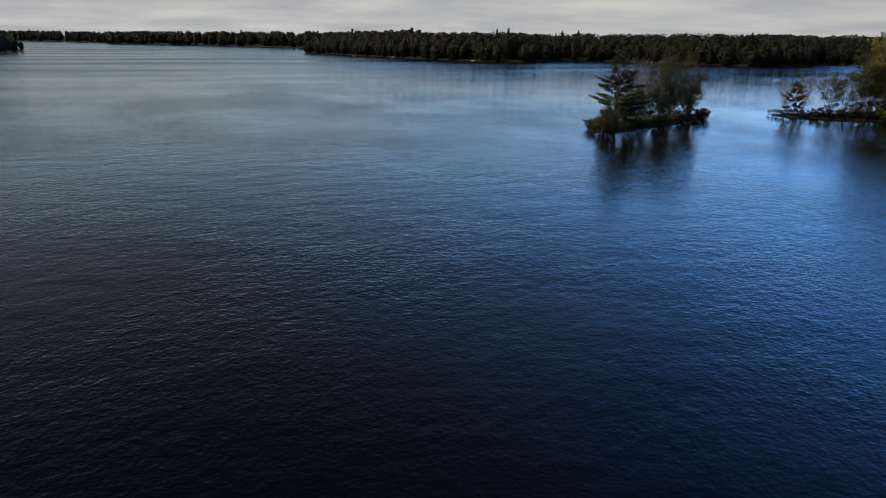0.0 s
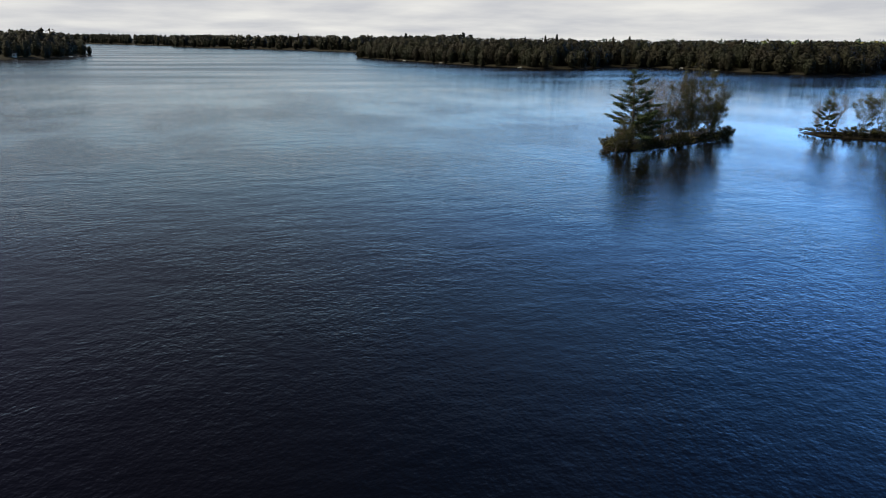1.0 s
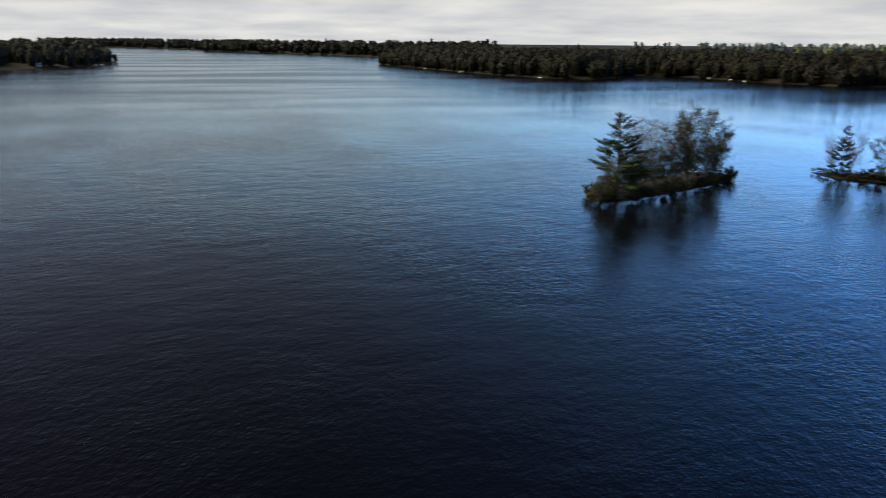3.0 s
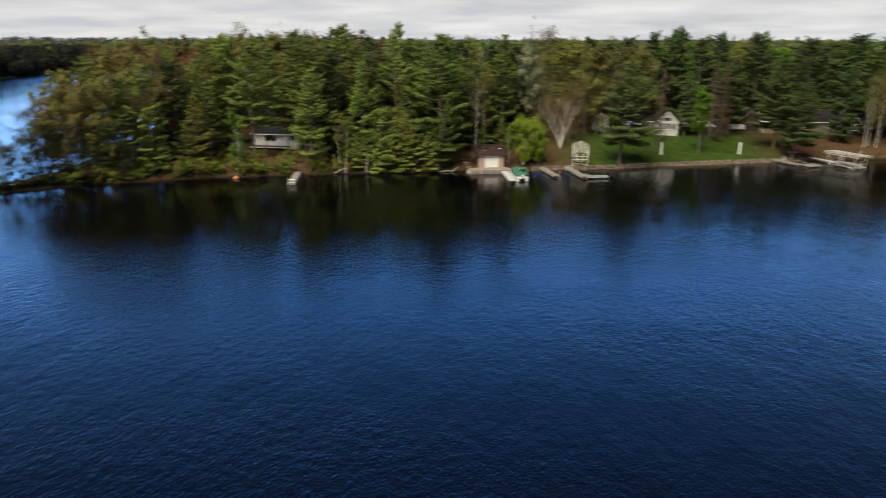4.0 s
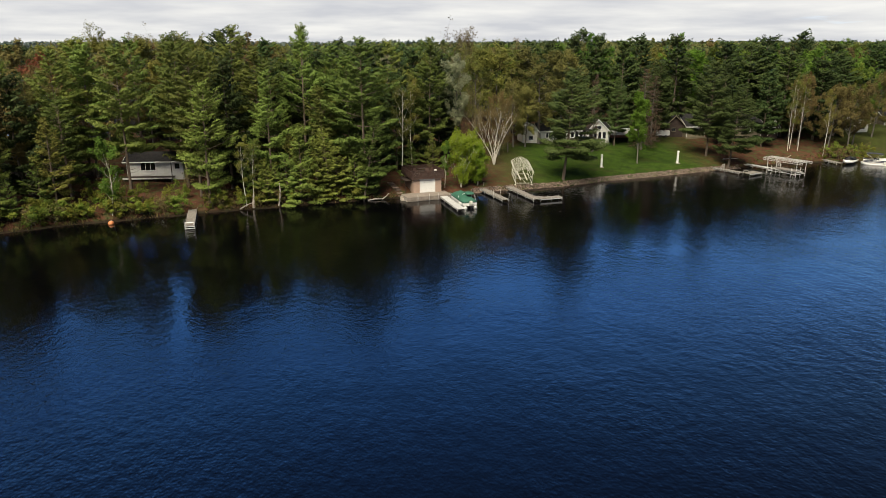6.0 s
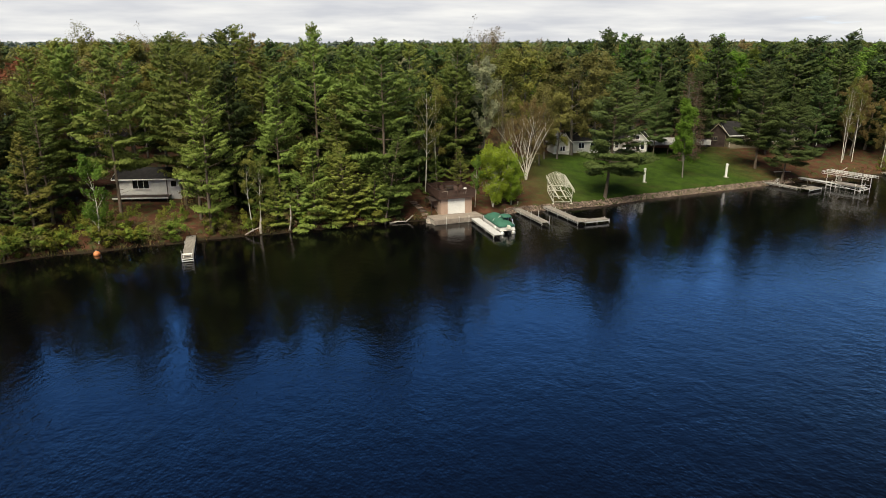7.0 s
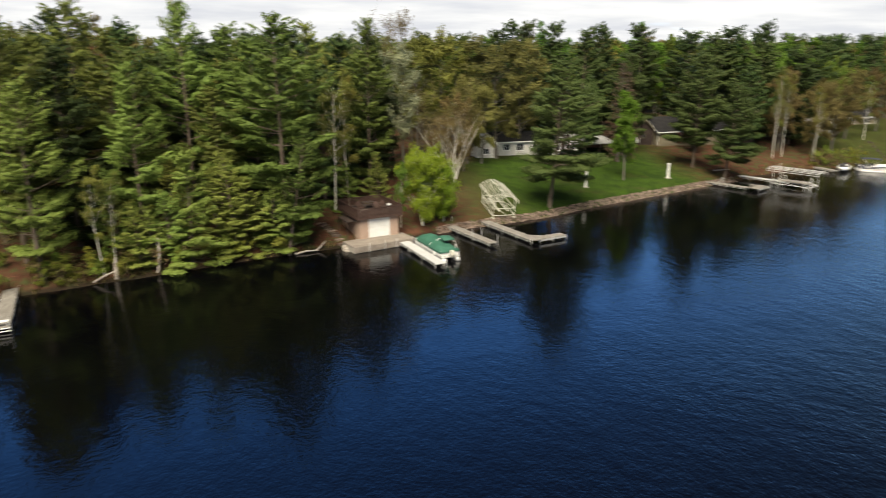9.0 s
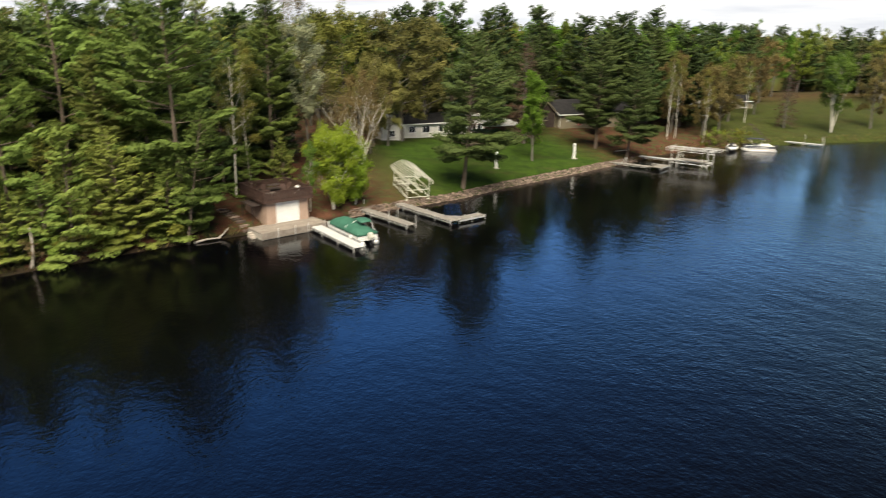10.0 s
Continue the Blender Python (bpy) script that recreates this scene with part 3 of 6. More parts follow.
kind("pine_islet", "pine_tree", "pine with long level boughs on the islet, coloured dark as backlit", BARK_PINE, SHADED_PINE, conifer, 1, h=11.5, clear=0.16, reach=4.8, whorl=1.0, per=6, subs=2.2, dens=190, tuft=0.26, gap=0.04, lift=(-6, 26), sweep=0.14, taper=1.1, pad=0.62, flat=0.34, low=0.85, wide=0.25, stubs=4)
kind("dead_conifer", "dead_spruce", "bare brown dead spruce beside the lawn", BARK_GREY, DEAD, conifer, 1, h=16.0, clear=0.1, reach=3.0, whorl=0.6, per=5, subs=1.5, dens=14, tuft=0.26, gap=0.1, lift=(-20, 10), sweep=-0.1, taper=1.0, pad=0.6, low=0.8)
kind("maple", "maple_tree", "bright green young maple with a narrow crown", BARK_GREY, BRIGHT, hardwood, 1, h=13.0, reach=2.0, clear=0.2, limbs=18, twigs=7, leaves=15000, size=0.19, up=(45, 75), trunk_r=0.14, puff=0.42)
kind("birch_bare", "birch_clump", "white-barked birch clump with bare spreading limbs", BARK_BIRCH, HAZE, hardwood, 1, h=13.0, reach=2.8, clear=0.22, limbs=7, twigs=2, leaves=8000, size=0.10, up=(48, 78), stems=5, trunk_r=0.18, lean=0.26, puff=1.0, fine=0)
kind("birch", "birch_tree", "slender white birch with a thin haze of buds", BARK_BIRCH, YELLOW, hardwood, 2, h=16.0, reach=2.2, clear=0.35, limbs=12, twigs=4, leaves=4200, size=0.16, up=(35, 65), trunk_r=0.13, puff=0.45)
kind("birch_green", "birch_tree", "young birch in fresh light green leaf", BARK_BIRCH, GREEN, hardwood, 2, h=10.0, reach=1.7, clear=0.2, limbs=12, twigs=5, leaves=5200, size=0.17, up=(35, 70), trunk_r=0.09, puff=0.35)
kind("birch_clump_green", "birch_clump", "white-stemmed birch clump in fresh green leaf on the bank", BARK_BIRCH, GREEN, hardwood, 1, h=16.0, reach=2.4, clear=0.25, limbs=9, twigs=6, leaves=16000, size=0.22, up=(35, 65), stems=5, trunk_r=0.15, lean=0.16, puff=0.6)
kind("bush_tree", "small_tree", "light green multi-stemmed small tree beside the boathouse", BARK_BIRCH, LIME, hardwood, 2, h=8.0, reach=1.9, clear=0.08, limbs=9, twigs=6, leaves=13000, size=0.18, up=(25, 78), stems=5, trunk_r=0.11, lean=0.14, puff=0.5)
kind("oak", "oak_tree", "broad oak crown in olive spring bud", BARK_GREY, OLIVE, hardwood, 2, h=17.0, reach=5.2, clear=0.22, limbs=16, twigs=7, leaves=13000, size=0.24, up=(15, 60), trunk_r=0.3, puff=0.55, fine=2)
kind("green_hardwood", "hardwood_tree", "broad hardwood in fresh green leaf in the woods", BARK_GREY, GREEN, hardwood, 2, h=17.0, reach=4.4, clear=0.22, limbs=14, twigs=7, leaves=7500, size=0.30, up=(20, 65), trunk_r=0.26, puff=0.6, fine=1)
kind("bright_hardwood", "maple_tree", "rounded maple crown in bright green leaf in the woods", BARK_GREY, BRIGHT, hardwood, 1, h=17.0, reach=4.4, clear=0.22, limbs=14, twigs=7, leaves=7500, size=0.30, up=(20, 65), trunk_r=0.26, puff=0.6, fine=1)
kind("yellow_hardwood", "aspen_tree", "aspen in yellowish spring leaf in the woods", BARK_GREY, YELLOW, hardwood, 3, h=18.0, reach=3.4, clear=0.25, limbs=14, twigs=7, leaves=6500, size=0.25, up=(30, 70), trunk_r=0.22, puff=0.55, fine=1)
kind("oak_far", "oak_tree", "oak in olive spring bud deep in the woods", BARK_GREY, OLIVE, hardwood, 2, h=17.0, reach=4.6, clear=0.25, limbs=12, twigs=6, leaves=4200, size=0.36, up=(15, 60), trunk_r=0.3, puff=0.6, fine=0)
kind("red_hardwood", "red_maple", "red maple in rusty spring bud in the woods", BARK_GREY, RUSSET, hardwood, 1, h=17.0, reach=3.6, clear=0.25, limbs=13, twigs=7, leaves=5000, size=0.26, up=(30, 65), trunk_r=0.22, puff=0.6, fine=1)
kind("pale_tree", "blossom_tree", "pale whitish blossoming tree in the woods", BARK_GREY, PALE, hardwood, 1, h=18.0, reach=2.6, clear=0.42, limbs=16, twigs=6, leaves=9000, size=0.19, up=(40, 75), trunk_r=0.16, puff=0.5, fine=1)
kind("bare_tree", "bare_tree", "leafless grey tree with fine upright twigs", BARK_GREY, HAZE, hardwood, 2, h=17.0, reach=3.0, clear=0.3, limbs=14, twigs=8, leaves=3000, size=0.16, up=(45, 75), trunk_r=0.2, puff=0.6, fine=2)
kind("islet_tree", "willow_tree", "thin-leaved willow on the islet, coloured dark as backlit", BARK_GREY, SHADED_WILLOW, hardwood, 3, h=10.0, reach=2.6, clear=0.10, limbs=13, twigs=7, leaves=7000, size=0.14, up=(35, 75), stems=2, trunk_r=0.12, lean=0.05, puff=0.5, fine=2)
kind("islet_bare", "bare_shrub_tree", "leafless reddish twiggy tree on the islet", TWIG, SHADED_WILLOW, hardwood, 2, h=10.0, reach=2.4, clear=0.08, limbs=16, twigs=9, leaves=1300, size=0.13, up=(45, 80), stems=3, trunk_r=0.10, lean=0.10, puff=0.5)
kind("shrub", "shrub", "low green leafy shrub at the water's edge", BARK_GREY, SHRUB, hardwood, 3, "undergrowth shrubs", h=2.4, reach=1.0, clear=0.02, limbs=5, twigs=2, leaves=650, size=0.15, up=(10, 75), stems=2, trunk_r=0.03, lean=0.2, puff=0.3, fine=0)
kind("islet_shrub", "shrub", "leafy shrub hanging over the islet's edge, coloured dark as backlit", BARK_GREY, SHADED_WILLOW, hardwood, 2, "undergrowth shrubs", h=2.4, reach=0.9, clear=0.02, limbs=4, twigs=2, leaves=600, size=0.15, up=(5, 70), stems=2, trunk_r=0.03, lean=0.25, puff=0.3, fine=0)
kind("brown_shrub", "shrub", "thin leafless brown shrub on the bank", TWIG, HAZE, hardwood, 2, "undergrowth shrubs", h=2.6, reach=0.9, clear=0.05, limbs=7, twigs=3, leaves=260, size=0.13, up=(30, 80), stems=2, trunk_r=0.03, lean=0.15, puff=0.3, fine=0)

# placed trees: kind, x, y, height, fatness
HEROES = [
    ("pine_front", -27.6, 81.2, 18.0, 1.0), ("pine_high", -30.0, 86.0, 21.5, 0.95), ("pine_high", -40.4, 86.2, 22.0, 0.95), ("pine", -37.0, 104, 22.5, 1.05), ("pine", -43.8, 103.5, 21.5, 1.0), ("pine_high", -33.6, 92.4, 22, 0.9), ("pine_high", -49.0, 96.5, 21, 0.9), ("pine", -15.6, 108, 24.0, 0.8), ("pine", -27.6, 106, 23.5, 1.1), ("pine", -19.7, 93.5, 19.5, 1.0),
    ("oak", -69.6, 88, 20.5, 0.9), ("oak", -68.4, 78, 17.0, 0.9), ("red_hardwood", -70.4, 71.5, 12.5, 0.9), ("oak", -58.5, 84, 20.5, 0.95), ("yellow_hardwood", -63.0, 90, 21.5, 1.0), ("yellow_hardwood", -65.5, 82.5, 18.5, 1.0), ("oak", -73.4, 83, 16.5, 0.9),
    ("bare_tree", -58.8, 125, 23.5, 1.0), ("yellow_hardwood", -55.2, 121, 21.5, 1.2), ("yellow_hardwood", -62, 119, 21, 1.2), ("bare_tree", -50, 130, 22.5, 0.9), ("red_hardwood", -63.5, 112, 19.0, 1.1), ("yellow_hardwood", -48.5, 119, 21.5, 1.2), ("yellow_hardwood", -69, 108, 19.5, 1.2), ("bare_tree", 14.5, 125, 22.5, 1.0), ("yellow_hardwood", 17.5, 119, 18.5, 1.1),
    ("pine", -19.6, 88, 18.6, 0.9), ("pine", -15, 98, 23.8, 0.95), 
    ("pine", -5, 90.5, 23.2, 1.15), ("pine", 6.5, 101, 22.3, 0.85), ("pine_low", -14.8, 84.4, 11.5, 1.05),
    ("pine", -50.6, 98, 21.5, 1), ("pine", -34, 97.5, 22.2, 1.05), ("pine", -51.3, 91, 21, 1),
    ("pine", -22.7, 98, 21, 1), ("pine", -10.2, 99, 22, 1), ("pine", -7.5, 95, 20.5, 1), ("pine", -0.6, 104, 21.8, 1),
    ("pine", -11.7, 91.5, 16, 1), ("pine_front", -48.2, 84, 15.5, 1), ("pine_warm", -47.5, 77.5, 13, 1),
    ("pine_low", -49.5, 77, 8, 1.2), ("pine_low", -9.5, 86.5, 8, 1.2), ("pine_low", -21.5, 86, 9, 1.1), ("pine_warm", -16.5, 87.5, 10, 1.0),
    ("birch_green", -40.3, 77.2, 10.5, 1.0), ("birch", -22.6, 82.3, 10.5, 0.9), ("birch", -21.6, 82.8, 9.5, 0.9), ("birch", 1.3, 97, 17, 0.9), ("birch", 3.3, 98, 16, 0.9),
    ("pine_lawn", 29.6, 95.7, 19.0, 1.1, 0, 3), ("maple", 47.3, 107, 13, 1.0), ("pine_lawn", 66.2, 107.6, 15.5, 1.0, 0, 3), ("pine_lawn", 64.4, 113.6, 18.5, 1.0),
    ("birch_bare", 18.6, 103.5, 12.0, 1.0), ("bare_tree", 15.5, 108, 12.5, 1.2), ("oak", 20.5, 109.5, 11.5, 0.7), ("birch_green", 8.1, 90.4, 7.5, 0.7), ("bush_tree", 10.9, 91.0, 8.4, 0.85), ("bush_tree", 13.9, 92.2, 6.8, 0.95), ("bush_tree", 12.4, 94.4, 8.0, 0.85),
    ("pale_tree", 12.2, 104, 18.5, 0.95), ("oak", 30.6, 119, 18.3, 1.2), ("yellow_hardwood", 22, 121, 18.3, 1.3), ("yellow_hardwood", 26, 127, 18.5, 1.3), ("oak", 36.5, 123, 17.5, 1.0), ("bright_hardwood", 44.3, 137, 19.5, 1.05), ("bright_hardwood", 71.5, 142, 19.5, 1.0),
    ("pine_back", 57.4, 180, 22.5, 1.2), ("pine_back", 65.4, 135, 21.5, 1.1), ("pine_back", 90.3, 140, 21.5, 1.1), ("pine_back", 98.2, 140, 22, 1), 
    ("oak", 94.4, 119, 13.5, 0.8), ("oak", 90, 123, 15, 0.7), ("oak", 99.5, 119.5, 13.5, 0.9), ("oak", 103, 123, 12.5, 0.8), ("birch", 85.0, 118.4, 16, 0.55), ("birch", 86.5, 120.2, 15.5, 0.55), ("birch", 87.9, 119.4, 15, 0.55), ("birch", 91.0, 115.2, 13.5, 0.7), ("pine_back", 81, 122, 16, 1.0), ("pine_back", 96, 127, 18, 1.2), ("pine_back", 90, 130, 19, 1.2), ("pine_back", 103, 130, 18, 1.1), ("pine_back", 79, 138, 20, 1.2), ("pine_back", 85, 138, 20, 1.2),
    ("dead_conifer", 51.8, 117, 16.5, 1.0), ("dead_conifer", 55.5, 121, 14.5, 0.9), ("dead_conifer", 40.5, 114, 15.5, 0.6), ("oak", 27, 116, 12, 0.9), ("pine_lawn", 46.8, 119.4, 14, 0.7), ("pine_lawn", 57.5, 124, 17, 1.0), ("pine_back", 72, 123.5, 17, 0.8),
    ("birch_clump_green", 128, 115.5, 16, 1.0), ("oak", 141, 115.5, 15, 0.8), ("dead_conifer", 120.5, 121.3, 13.5, 1.0), ("green_hardwood", 106, 131, 15, 0.8), ("pine_back", 169.5, 181.6, 20, 1.3), ("pine_back", 178.4, 181.6, 19, 1.3), ("pine_back", 187.2, 180.2, 20, 1.3), ("pine_back", 196.7, 176.1, 19, 1.2), ("pine_back", 160.0, 181.6, 19, 1.3), ("pine_back", 151.8, 181.6, 20, 1.2), ("pine_back", 206.2, 170.7, 20, 1.2), ("pine_back", 214.4, 162.5, 18, 1.2),
    ("pine_back", 4, 107, 20, 1.0), ("pine_back", 9, 111, 19, 1.1), ("pine_back", -2.5, 111, 21, 1.1), ("pine_back", -7, 106, 21, 1.0), ("pine_back", 0.5, 100.5, 17, 0.9), ("pine_low", 6.5, 96.5, 7, 1.0), ("pine_low", 3.0, 97.5, 6, 1.1),
    ("pine_back", 101, 150, 19, 1.1), ("pine_back", 108, 153, 20, 1.1), ("pine_back", 115, 151, 20, 1.2), ("green_hardwood", 121, 154, 18, 1.1), ("pine_back", 127, 152, 20, 1.1), ("pine_back", 133.5, 155, 20, 1.1), ("pine_back", 141, 153, 20, 1.2), ("oak", 147, 151, 16, 1.0),
    ("pine_back", 35, 131.5, 20, 1.0), ("pine_back", 40.5, 131.5, 21, 1.0), ("pine_back", 46, 132, 21.5, 1.0), ("pine_back", 51.5, 130, 20, 1.0), ("pine_back", 56.5, 133, 21, 1.0), ("oak", 24.5, 115.5, 13, 0.8), ("bare_tree", 22.6, 111.5, 13, 1.0),
    ("green_hardwood", 117.5, 138, 14, 0.9), ("oak", 111.5, 128.5, 14, 0.8), ("pine_back", 134, 145, 18, 1.0), ("birch", 115.5, 127.5, 13, 0.8), ("oak", 124.5, 133, 13, 0.8), ("pine_back", 107.5, 142, 17, 1.0),
    # islet and spit
    ("pine_islet", -72.6, 8.3, 11.9, 1.0), ("islet_bare", -75, 13.5, 10.4, 1.0), ("islet_bare", -76, 17, 10.6, 1.0), ("islet_tree", -76.5, 21, 9.8, 0.9), ("islet_tree", -79, 25.5, 11.6, 0.8),
    ("islet_tree", -80.5, 30.5, 9.4, 1.1), ("islet_tree", -81.5, 33, 7.2, 1.1), ("islet_bare", -82, 28, 10.5, 0.8), ("islet_tree", -71.6, 7, 4.8, 1.0), ("islet_tree", -73, 11.5, 6.2, 1.0), ("islet_tree", -78, 22.5, 7, 1.0),
    ("islet_bare", -70.2, 4.3, 4.0, 1.0), ("islet_tree", -69.9, 3.6, 3.6, 1.2), ("islet_tree", -70.4, 6.0, 4.8, 1.1), ("islet_tree", -71.8, 9.8, 5.5, 1.1), ("islet_tree", -73.2, 13.4, 5.5, 1.1), ("islet_tree", -74.9, 18.5, 5.5, 1.1), ("islet_tree", -76.6, 24.0, 6.0, 1.1), ("islet_tree", -78.4, 29, 6.0, 1.1), ("islet_tree", -74.5, 16.5, 6.4, 1.0), ("islet_tree", -79.5, 31.5, 5.5, 1.2),
    ("oak", -66.5, 67.5, 14.5, 0.8), ("oak", -63.5, 67.5, 15, 0.8), ("oak", -60, 70, 15.5, 0.9), ("yellow_hardwood", -61.8, 69, 13, 0.9), ("pine", -57.5, 71.5, 16.5, 0.9), ("pine", -54, 73.5, 18, 0.9), ("oak", -68.5, 71, 14, 0.8), ("islet_tree", -65, 66, 8, 1.2), ("islet_tree", -61, 67.6, 7, 1.3), ("islet_tree", -57, 69.6, 7, 1.3),
    ("pine_islet", -77.2, 56.4, 8.6, 0.6), ("islet_bare", -78.4, 55.2, 6.4, 1.0), ("islet_bare", -76, 57.3, 7.6, 0.9), ("islet_tree", -70.5, 62, 7.5, 1.3), ("islet_tree", -72.5, 60.5, 6.5, 1.2), ("islet_tree", -67.5, 64.5, 9.5, 1.2), ("islet_tree", -64, 66.5, 10, 1.2), ("islet_tree", -70, 66, 11.5, 0.8), ("islet_bare", -68, 66, 12, 0.9),
]
rs = random.Random(5)
for k_name, tx, ty, th, fat, *lean in HEROES:
    plant(k_name, tx, ty, th, fat=fat, lean=lean or (0, 0), rng=rs)
for x in (-60, -57, -54.5, -52, -20, -18.2, -16.6, -12.6, -10.8, -8.2, -6.6, -3.6):
    yy = np.arange(60, 95, 0.25)
    dd = depth_in(MAINLAND, np.full(yy.shape, float(x)), yy)
    y = float(yy[dd > 1.2][0]) + rs.uniform(0.2, 1.6)
    plant("pine_low" if rs.random() < 0.6 else "pine_front", x + rs.uniform(-0.5, 0.5), y, rs.uniform(5.5, 11.5), fat=rs.uniform(0.9, 1.25), lean=(rs.uniform(2, 7), rs.uniform(-3, 3)), rng=rs)
# a leaning pine over the bank
plant("pine_front", -5.2, 85.6, 13.5, 40, 0.75, lean=(2, 9), rng=rs)


def far_enough(spots, x, y, r):
    return all((x - a) ** 2 + (y - b) ** 2 > r * r for a, b in spots)


SPOTS = [(a[1], a[2]) for a in HEROES]
KEEP_CLEAR = [(-50, -31, 70, 101), (-9, 0, 92, 99), (0, 17, 84, 97), (14, 66, 85, 113), (24, 56, 113, 131), (56, 90, 112, 137), (78, 92, 105, 126), (99, 150, 90, 147), (150, 178, 90, 162), (66, 84, 105, 119)]


def clear_of(x, y):
    return not any(a < x < b and c < y < d for a, b, c, d in KEEP_CLEAR)


def wooded(n, box, gap, choose, tries=9000):
    made = 0
    for _ in range(tries):
        if made >= n:
            break
        x, y = rs.uniform(box[0], box[1]), rs.uniform(box[2], box[3])
        if not clear_of(x, y) or not far_enough(SPOTS, x, y, gap):
            continue
        d = float(depth_in(MAINLAND, np.array([x]), np.array([y]))[0])
        pick = choose(x, y, d)
        if pick is None:
            continue
        SPOTS.append((x, y))
        plant(pick[0], x, y, pick[1], fat=pick[2], rng=rs)
        made += 1


def west_shore(x, y, d):
    if d < 2.5 or d > 24:
        return None
    edge = min(1.0, 0.55 + d / 22)
    r = rs.random()
    if x < -58:
        edge = min(1.0, 0.72 + d / 22) * min(1, 0.7 + (x + 74) / 25)
        return (("oak", 16.5 * edge, 0.9) if r < 0.5 else ("yellow_hardwood", 16 * edge, 0.9) if r < 0.65 else ("pine", 19 * edge, 0.9))
    if d < 9 and x > -40:
        return None
    return ("pine_back", rs.uniform(18, 22) * edge, 1.0) if r < 0.68 else ("pine", rs.uniform(18, 22) * edge, 1.05) if r < 0.88 else ("birch", 15 * edge, 0.9)


def back_woods(x, y, d):
    if d < 10:
        return None
    r = rs.random()
    h = rs.uniform(15.5, 19.5)
    if x < -25:
        c = "pine_back" if r < 0.15 else "yellow_hardwood" if r < 0.62 else "bare_tree" if r < 0.74 else "red_hardwood" if r < 0.84 else "oak_far"
        h = rs.uniform(18.0, 21.5)
    elif x < 15:
        c = "pine_back" if r < 0.40 else "yellow_hardwood" if r < 0.62 else "pale_tree" if r < 0.69 else "green_hardwood" if r < 0.84 else "oak_far"
    else:
        c = "pine_back" if r < 0.28 else "green_hardwood" if r < 0.52 else "bright_hardwood" if r < 0.62 else "oak_far" if r < 0.82 else "yellow_hardwood" if r < 0.93 else "bare_tree"
    return (c, h * (1.1 if c == "pine_back" and rs.random() < 0.3 else 1.0), rs.uniform(0.9, 1.25))


wooded(50, (-74, 2, 62, 112), 4.8, west_shore)
wooded(34, (68, 165, 116, 140), 5.6, back_woods)
wooded(46, (150, 250, 105, 215), 6.0, back_woods)
wooded(150, (-110, 160, 100, 190), 6.2, back_woods)


for _ in range(200):
    x = rs.uniform(-66, 0) if rs.random() < 0.93 else rs.uniform(88, 100)
    ys = np.arange(50, 125, 0.5)
    d = depth_in(MAINLAND, np.full(ys.shape, x), ys)
    inland = ys[(d > 0.6)]
    y = float(inland[0]) - 0.4 + abs(rs.gauss(0, 1.4))
    if -6 < x < 13.5 and y < 95 or -31 < x < -28 or 66 < x < 82 and y < 112:
        continue
    r = rs.random()
    plant("shrub" if r < 0.7 else "brown_shrub", x, y, rs.uniform(1.0, 3.0), fat=rs.uniform(0.9, 1.5), rng=rs)
# green and bare shrubs on the slope below the cabin
for i in range(22):
    x, y = rs.uniform(-47, -30), rs.uniform(80.5, 90)
    if abs(x + 30.3) > 1.2:
        plant("shrub" if rs.random() < 0.6 else "brown_shrub", x, y, rs.uniform(1.2, 3.2), fat=rs.uniform(0.7, 1.1), rng=rs)
for (ax, ay), (bx, by) in zip(ISLET, ISLET[1:] + ISLET[:1]):
    n = max(1, round(math.hypot(bx - ax, by - ay) / 0.95))
    for i in range(n):
        x, y = ax + (bx - ax) * i / n, ay + (by - ay) * i / n
        x, y = x + (-77.5 - x) * 0.035 + rs.uniform(-0.3, 0.3), y + (19 - y) * 0.02 + rs.uniform(-0.3, 0.3)
        plant("islet_shrub" if rs.random() < 0.8 else "brown_shrub", x, y, rs.uniform(1.0, 2.4), fat=1.25, z=-0.15, rng=rs)
for i in range(34):
    x = -81.5 + 19.5 * i / 33
    yy = np.arange(50, 75, 0.25)
    y = float(yy[depth_in(MAINLAND, np.full(yy.shape, x), yy) > 0.3][0]) + rs.uniform(0, 1.0)
    plant("islet_shrub", x, y, rs.uniform(0.7, 1.3) + max(0, x + 78) * 0.12, fat=1.5, rng=rs)


def bank_grass():
    rng = np.random.default_rng(8)
    xs = np.concatenate([rng.uniform(-68, 0, 34000), rng.uniform(66, 140, 16000)])
    ys = rng.uniform(58, 118, len(xs))
    d = depth_in(MAINLAND, xs, ys)
    ok = (d > 0.05) & (d < 2.6) & (rng.random(len(xs)) < 1.1 - d * 0.35)
    xs, ys = xs[ok], ys[ok]
    P = np.stack([xs, ys, ground_height(xs, ys) - 0.03], 1)
    D = np.stack([rng.normal(size=len(xs)) * 0.5, rng.normal(size=len(xs)) * 0.5 - 0.25, np.ones(len(xs))], 1)
    sp = Soup()
    sp.blades(P, D, rng.uniform(0.3, 0.75, len(xs)), 0.14, rng)
    tagged(new("bank_grass", sp.mesh("bank_grass", leaf("bank_grass_blades", (0.060, 0.075, 0.018), (0.190, 0.150, 0.065), 0.1, 0.02, 0.3))), "tan and green tufted grass along the bank", "grass", kind="stuff")


bank_grass()

